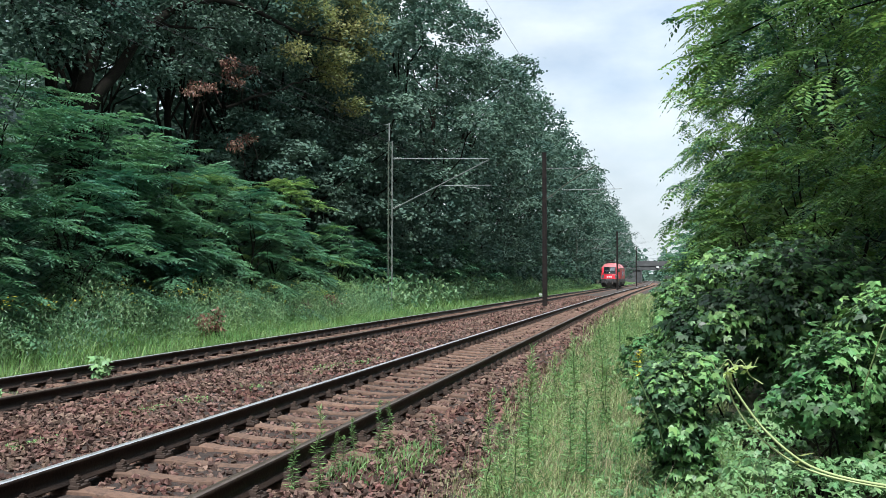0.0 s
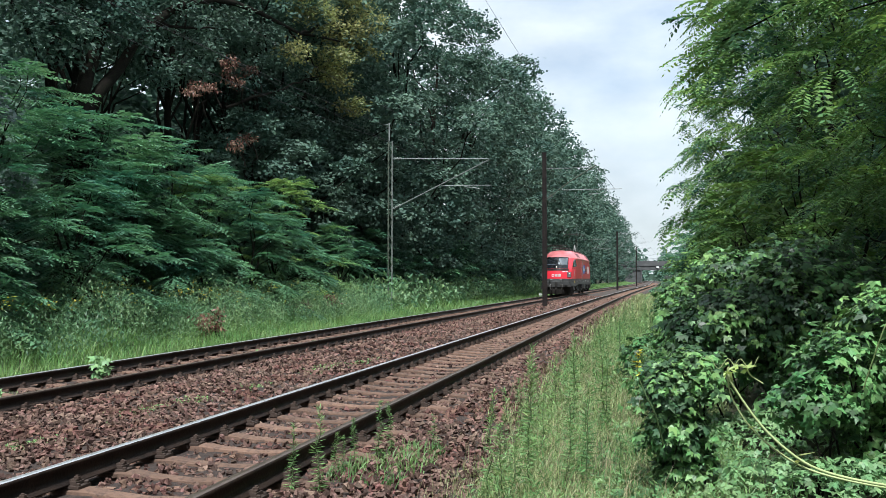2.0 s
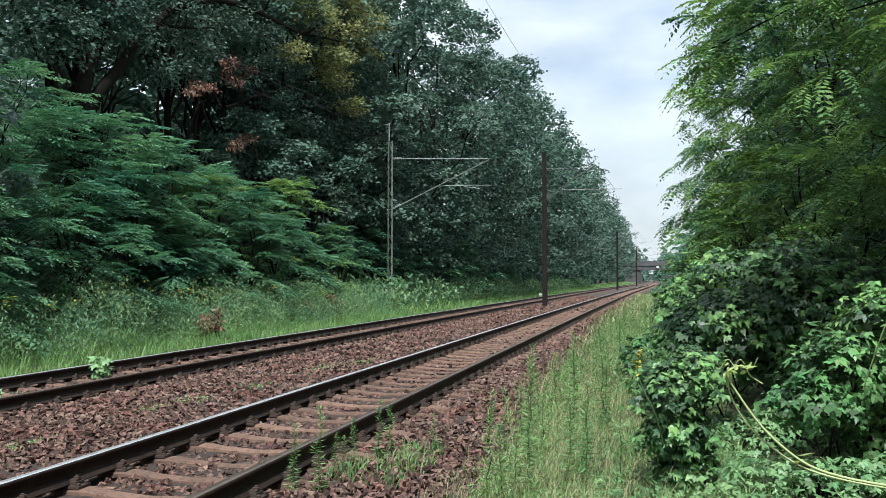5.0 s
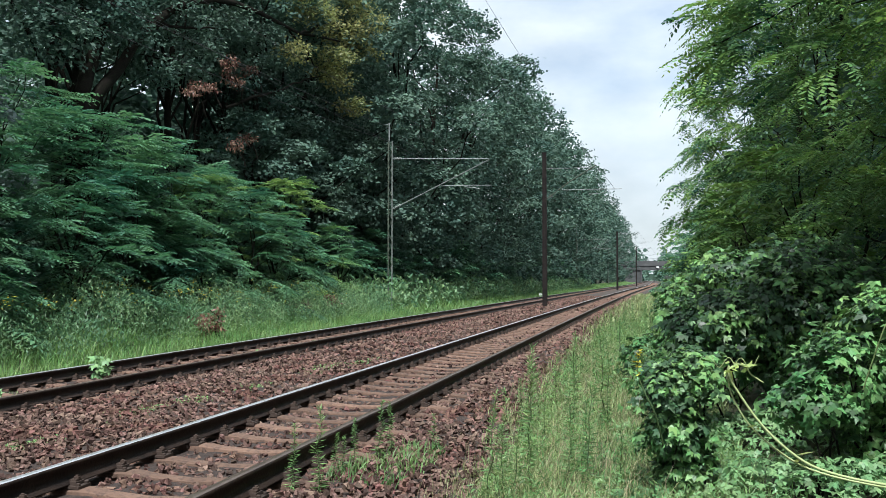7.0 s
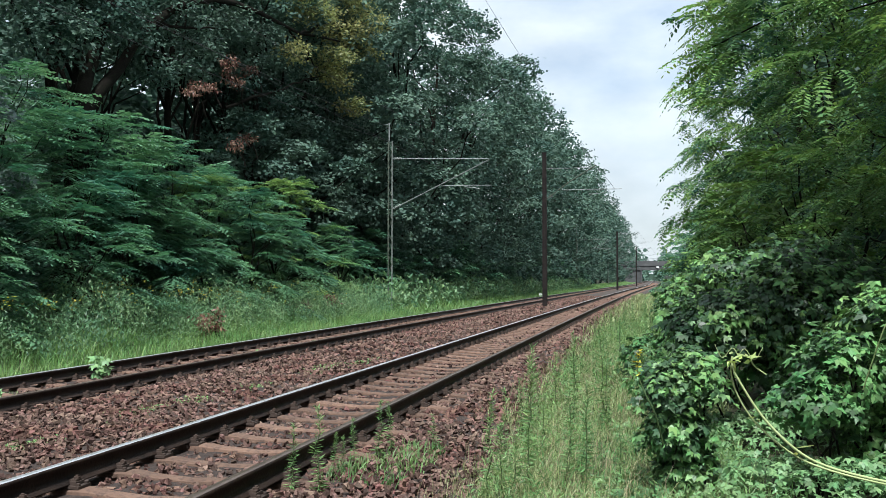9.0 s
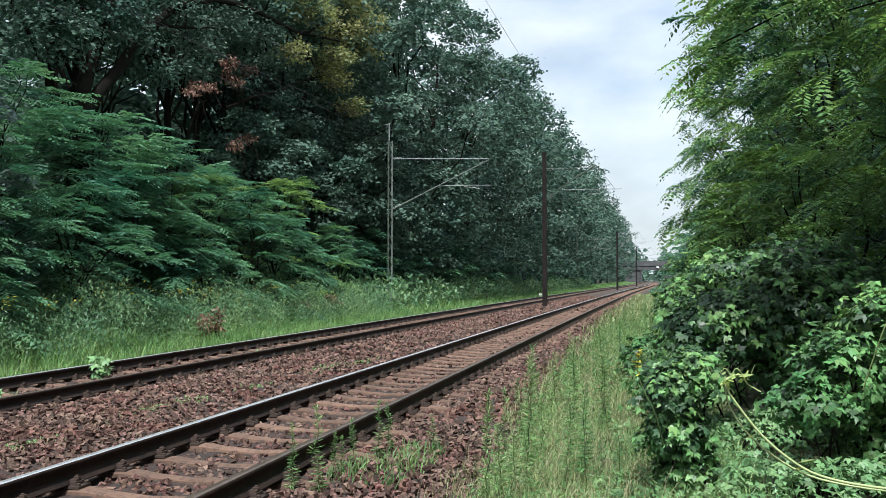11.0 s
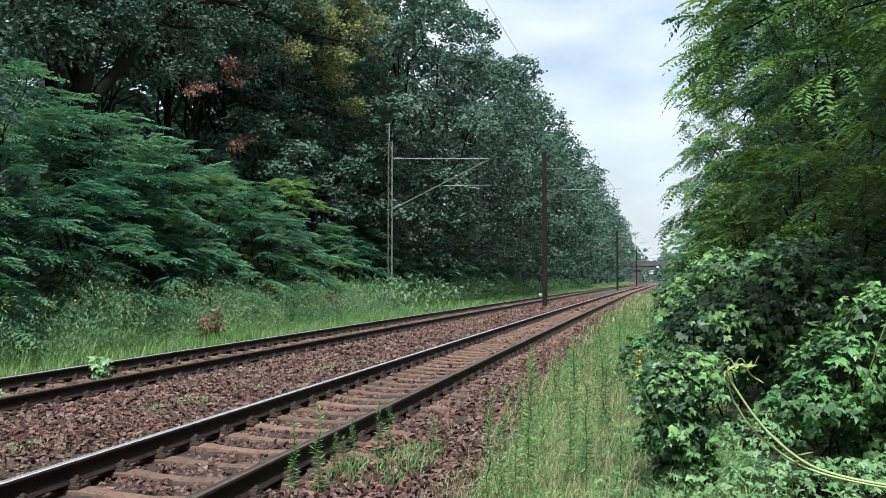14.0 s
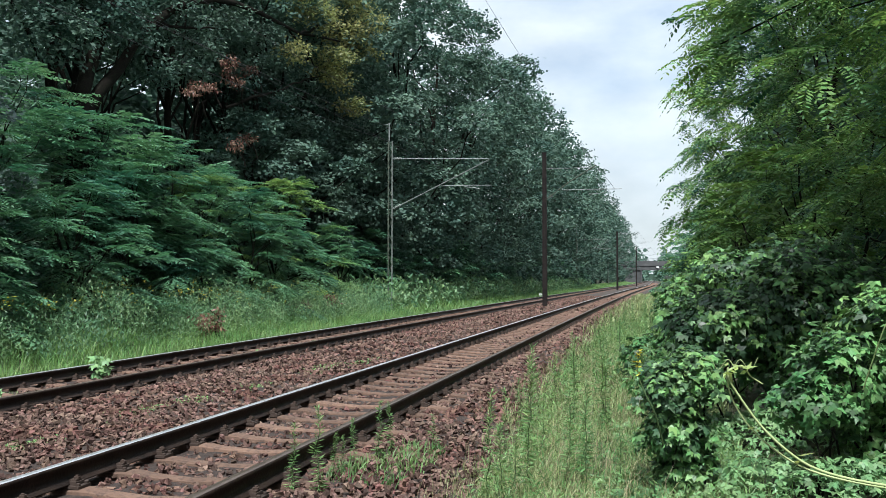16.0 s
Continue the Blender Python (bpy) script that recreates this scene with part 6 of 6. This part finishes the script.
# ---------------------------------------------------------------- robinia that leans over the camera's side
def make_near_robinia():
    rng = np.random.default_rng(101)
    # branch ends: leafy masses, unseen overhead ones added for shade, two loose tips against the sky
    lobes = [(1.55, 7.2, 3.5, 0.8, 0.8, 0.8), (2.3, 7.8, 4.4, 1.1, 1.0, 1.0), (2.9, 8.2, 3.4, 1.1, 1.0, 0.9), (4.0, 8.2, 2.9, 1.1, 1.0, 0.8),
             (2.5, 9.0, 5.6, 1.3, 1.2, 1.0), (3.4, 8.4, 5.2, 1.4, 1.2, 1.1), (4.8, 8.2, 4.2, 1.2, 1.2, 1.2), (2.3, 9.5, 2.7, 0.7, 1.0, 0.7),
             (1.9, 6.2, 6.6, 1.5, 1.2, 0.7), (3.2, 5.2, 7.0, 1.6, 1.4, 0.8), (4.2, 6.6, 6.6, 1.5, 1.3, 0.8), (0.55, 7.0, 3.22, 0.12, 0.15, 0.10), (0.66, 7.0, 3.60, 0.14, 0.15, 0.10)]
    t = tagged(new("leaning_robinia"), "robinia with long feathery sprays hanging over the path", "tree")
    t.matrix_basis = pose(6.6, 8.4, 0.2)
    o = np.array([6.6, 8.4, 0.2])
    tr = bent((0, 0, -0.4), (-1.2, 0.2, 7.5), rng, 9, 0.08)
    v, f = limb(tr, 0.17, 0.06, 9)
    ob_of("trunk", mesh_np("trunk", v, f, M["bark"]), t)
    sprays = []
    for k, q in enumerate(lobes):
        tip = np.array(q[:3]) - o
        br = bent(tr[3 + k % 5], tip + np.array([-0.1, 0, 0]), rng, 8, 0.08, 0.10)
        v, f = limb(br, 0.045 if k < 11 else 0.018, 0.006, 6)
        b = ob_of("branch", mesh_np("branch", v, f, M["bark"]), t)
        c = 50 if k < 8 else 26 if k < 11 else 5
        C, d = lobe_points([q], c, rng, 0.35)
        out = d * np.array([1, 1, 0.2]) + np.array([-0.75, -0.35, -0.12]) + rng.normal(size=(c, 3)) * 0.25
        P, D = sprays_of(C, out, rng.uniform(0.35, 0.6, c), 11, rng, 0.28)
        v, f = fronds(P - o, D, 0.25, rng, 8, 0.19, 0.46, 0.5)
        ob_of("foliage", mesh_np("foliage", v, f, M["robinia"]), b)
        sprays.append(b)
    return t, sprays


near_robinia, SPRAYS = make_near_robinia()


# ---------------------------------------------------------------- the vine that swings in the gusts
VINE_AT = (0.655, 2.8, 0.825)


def make_vine():
    rng = np.random.default_rng(111)
    vine = tagged(new("swinging_vine"), "pale green twin vine shoot arching out of the creepers", "vine")
    vine.matrix_basis = pose(*VINE_AT)
    a = [(0.62, 0.25, -0.30), (0.35, 0.1, -0.05), (0.0, 0, 0.0), (-0.105, 0, 0.015), (-0.185, 0, 0.035), (-0.23, 0, 0.058), (-0.275, 0, 0.092), (-0.325, 0, 0.137), (-0.365, 0, 0.185), (-0.397, 0, 0.235), (-0.425, 0, 0.277), (-0.442, 0, 0.312), (-0.437, 0, 0.335)]
    b = [(0.64, 0.25, -0.31), (0.36, 0.1, -0.06), (0.0, 0.02, -0.012), (-0.145, 0.02, 0.012), (-0.225, 0.02, 0.035), (-0.30, 0.02, 0.082), (-0.355, 0.02, 0.130), (-0.39, 0.02, 0.172), (-0.415, 0.02, 0.215), (-0.435, 0.02, 0.258), (-0.438, 0.02, 0.305)]
    c = [(-0.437, 0, 0.325), (-0.415, 0.01, 0.338), (-0.388, 0.02, 0.338), (-0.372, 0.02, 0.308), (-0.335, 0.02, 0.285)]
    for pts, r0, r1 in ((a, 0.0046, 0.0034), (b, 0.0036, 0.0026), (c, 0.0034, 0.002)):
        pts = np.array(pts)
        tt = np.linspace(0, 1, len(pts))
        fine = np.stack([np.interp(np.linspace(0, 1, 30), tt, pts[:, i]) for i in range(3)], 1)
        for _ in range(3):
            fine[1:-1] = (fine[:-2] + 2 * fine[1:-1] + fine[2:]) / 4
        v, f = limb(fine, r0, r1, 7)
        ob_of("stem", mesh_np("stem", v, f, M["vine"]), vine)
    P = np.array([(-0.44, 0, 0.325)] * 7 + [(-0.41, 0, 0.338)] * 5 + [(-0.385, 0.01, 0.335)] * 4 + [(-0.36, 0, 0.155)] * 2 + [(-0.24, 0, 0.07)] * 2)
    v, f = leaf_quads(P + rng.normal(size=P.shape) * 0.006, 0.042, rng, 0.34, 0.3, 0.6)
    ob_of("young_leaves", mesh_np("young_leaves", v, f, M["vineleaf"]), vine)
    for s in (1, -1):
        t = np.linspace(0, 1, 12)[:, None]
        pts = np.array([-0.42, 0, 0.335]) + t * np.array([0.07 * s, 0.0, 0.02]) + np.concatenate([np.zeros((12, 2)), 0.02 * np.sin(t * 7)], 1)
        v, f = limb(pts, 0.0014, 0.0008, 4)
        ob_of("tendril", mesh_np("tendril", v, f, M["vine"]), vine)
    return vine


M["vineleaf"] = leaf_mat("young_vine_leaf", (0.26, 0.34, 0.10), (0.34, 0.42, 0.15), scale=3)
vine = make_vine()
VINE_SWING = [(0, 36.4), (1.0, 36.8), (2.0, 36.6), (3.0, 36.2), (4.0, 36.6), (6.3, 36.2), (7.0, 36.9), (8.0, 36.4), (8.7, 37.4), (8.9, 38.8), (9.1, 41.3), (9.2, 44.3), (9.6, 46.5), (10.1, 40.0), (10.6, 44.0), (11.0, 34.0),
              (11.3, 25.5), (11.4, 36.0), (11.5, 45.0), (11.7, 56.0), (11.9, 54.0), (12.1, 47.0), (12.3, 32.0), (12.5, 32.9), (12.7, 38.3), (12.9, 38.3), (13.2, 42.4), (13.5, 35.2), (14.0, 36.8), (15.0, 36.4), (16.0, 36.4)]


# a cabbage-like weed between the far rails, and small ones beside it
def make_rosette(x, y, size, n, seed):
    rng = np.random.default_rng(seed)
    t = tagged(new("rail_weed"), "small broad-leaved weed growing beside the rail", "weed", "weeds in the ballast")
    t.matrix_basis = pose(x + off(y), y, float(bal_z(x)))
    P = np.stack([rng.normal(0, size * 0.25, n), rng.normal(0, size * 0.25, n), rng.uniform(0.02, size * 1.3, n)], 1)
    v, f = creeper_leaves(P, unit(P + np.array([0, -0.3, 0.4])), size * 0.5, rng)
    ob_of("foliage", mesh_np("foliage", v, f, M["rosette"]), t)
    v, f = limb(bent((0, 0, -0.04), (0, 0, size), rng, 5, 0.1), 0.008, 0.003, 5)
    ob_of("stem", mesh_np("stem", v, f, M["stem"]), t)


M["rosette"] = leaf_mat("broad_weed_leaf", (0.16, 0.28, 0.12), (0.22, 0.36, 0.18), scale=3)
make_rosette(-8.92, 12.75, 0.26, 50, 121)
for k, (x, y) in enumerate(((-8.4, 17.5), (-8.3, 20.5), (-8.8, 10.3), (-8.1, 15.4))):
    make_rosette(x, y, 0.09, 16, 122 + k)


def small_shoot(name, label, pts, r, mat, tips=None, seed=0):
    """A thin bent shoot out of the bushes, with a few flowers or leaves at its end."""
    rng = np.random.default_rng(seed)
    o = np.array(pts[0])
    t = tagged(new(name), label, "vine")
    t.matrix_basis = pose(*o)
    pts = np.array(pts) - o
    fine = np.stack([np.interp(np.linspace(0, 1, 16), np.linspace(0, 1, len(pts)), pts[:, i]) for i in range(3)], 1)
    for _ in range(2):
        fine[1:-1] = (fine[:-2] + 2 * fine[1:-1] + fine[2:]) / 4
    v, f = limb(fine, r, r * 0.5, 6)
    ob_of("stem", mesh_np("stem", v, f, M[mat]), t)
    if tips:
        nm, tm, n, size = tips
        P = np.repeat(fine[-5:], n, 0) + rng.normal(size=(5 * n, 3)) * 0.008
        v, f = leaf_quads(P, size, rng, 0.6, -0.2, 0.6)
        ob_of(nm, mesh_np(nm, v, f, M[tm]), t)
    return t


M["flower"] = leaf_mat("yellow_flower", (0.46, 0.42, 0.05), (0.58, 0.52, 0.08), scale=3)
small_shoot("flower_stalk", "thin bent stalk with small yellow flowers", [(0.05, 5.9, 0.35), (0.0, 5.8, 0.58), (-0.05, 5.8, 0.66), (-0.10, 5.8, 0.78), (-0.11, 5.8, 0.86), (-0.10, 5.8, 0.96)], 0.006, "stem", ("flowers", "flower", 7, 0.022), 131)
small_shoot("vine_shoot", "thin pale vine shoot bending out of the creeper", [(1.15, 5.4, 0.8), (1.24, 5.2, 1.24), (1.36, 5.2, 1.36), (1.45, 5.2, 1.47), (1.62, 5.2, 1.55)], 0.004, "vine", ("young_leaves", "vineleaf", 1, 0.03), 132)
small_shoot("vine_shoot", "leafy pale vine shoot bending out of the creeper", [(0.95, 3.5, 0.2), (0.90, 3.3, 0.7), (0.84, 3.3, 0.98), (0.83, 3.3, 1.08)], 0.006, "vine", ("young_leaves", "vineleaf", 3, 0.05), 133)

# small white line marker beyond the far track
ms = tagged(new("marker_stone"), "small white marker stone beside the far track", "marker")
ms.matrix_basis = pose(-11.1 + off(83), 83, -0.62)
bm = box((-0.13, -0.12, 0.0), (0.13, 0.12, 0.62), 0.03)
part("stone", bm, M["white"], ms)


# ---------------------------------------------------------------- low weeds in the ballast between the tracks
def make_low_weed(x, y, length, seed):
    """A low mat of small leaves and blades creeping along the ballast."""
    rng = np.random.default_rng(seed)
    t = tagged(new("low_weed"), "low mat of small green leaves in the ballast", "weed", "low weeds in the ballast")
    t.matrix_basis = pose(x + off(y), y, float(bal_z(x)))
    n = int(110 * length)
    P = np.stack([rng.normal(0, 0.09, n), rng.normal(0, length * 0.42, n), rng.uniform(0.0, 0.05, n)], 1)
    v, f = creeper_leaves(P, np.tile(np.array([0, -0.2, 1.0]), (n, 1)), 0.034, rng)
    ob_of("foliage", mesh_np("foliage", v, f, M["weed"]), t)
    P = np.stack([rng.normal(0, 0.07, n // 2), rng.normal(0, length * 0.35, n // 2), np.full(n // 2, -0.02)], 1)
    v, f = blades(P, 0.09, 0.004, rng, 0.6)
    ob_of("blades", mesh_np("blades", v, f, M["grass"]), t)


for k, (x, y, q) in enumerate(((-5.85, 7.14, 0.5), (-6.02, 9.5, 0.7), (-5.85, 10.4, 0.5), (-5.76, 11.95, 0.6), (-5.84, 14.7, 1.0), (-5.5, 16.0, 0.8))):
    make_low_weed(x, y, q, 300 + k)


# ---------------------------------------------------------------- what moves
def sway(ob, amount, period, phase):
    """Rows for a plant that rocks a little about its foot."""
    base = ob.matrix_basis.copy()
    loc, rot, _ = base.decompose()
    rows = []
    for i in range(33):
        t = 0.5 * i
        gust = 0.5 + 0.9 * exp(-((t - 7.4) / 1.2) ** 2) + 0.9 * exp(-((t - 11.6) / 1.4) ** 2)
        a = amount * gust * sin(2 * pi * t / period + phase)
        b = amount * gust * 0.6 * sin(2 * pi * t / (period * 0.73) + phase * 1.7)
        rows.append((t, Matrix.Translation(loc) @ pose(0, 0, 0, b, a, 0) @ rot.to_matrix().to_4x4()))
    walk(ob, rows)


def motions():
    walk(loco, [(0.1 * i, loco_pose(0.1 * i)) for i in range(0, 161)])
    rows = []
    for t, a in VINE_SWING:
        k = (a - 36.4) / 18
        rows.append((t, pose(VINE_AT[0] - 0.036 * k, VINE_AT[1], VINE_AT[2] + 0.07 * k, 0, a - 36.4, 0)))
    walk(vine, rows)
    for k, w in enumerate(SWAYERS):
        sway(w, 1.6, 2.3 + 0.13 * (k % 5), k * 1.3)
    for k, b in enumerate(SPRAYS):
        sway(b, 0.35, 3.1 + 0.2 * (k % 4), k * 0.9)
    for k, s in enumerate(NEAR_SHRUBS):
        sway(s, 0.3, 3.4 + 0.2 * (k % 4), k * 1.1)


motions()
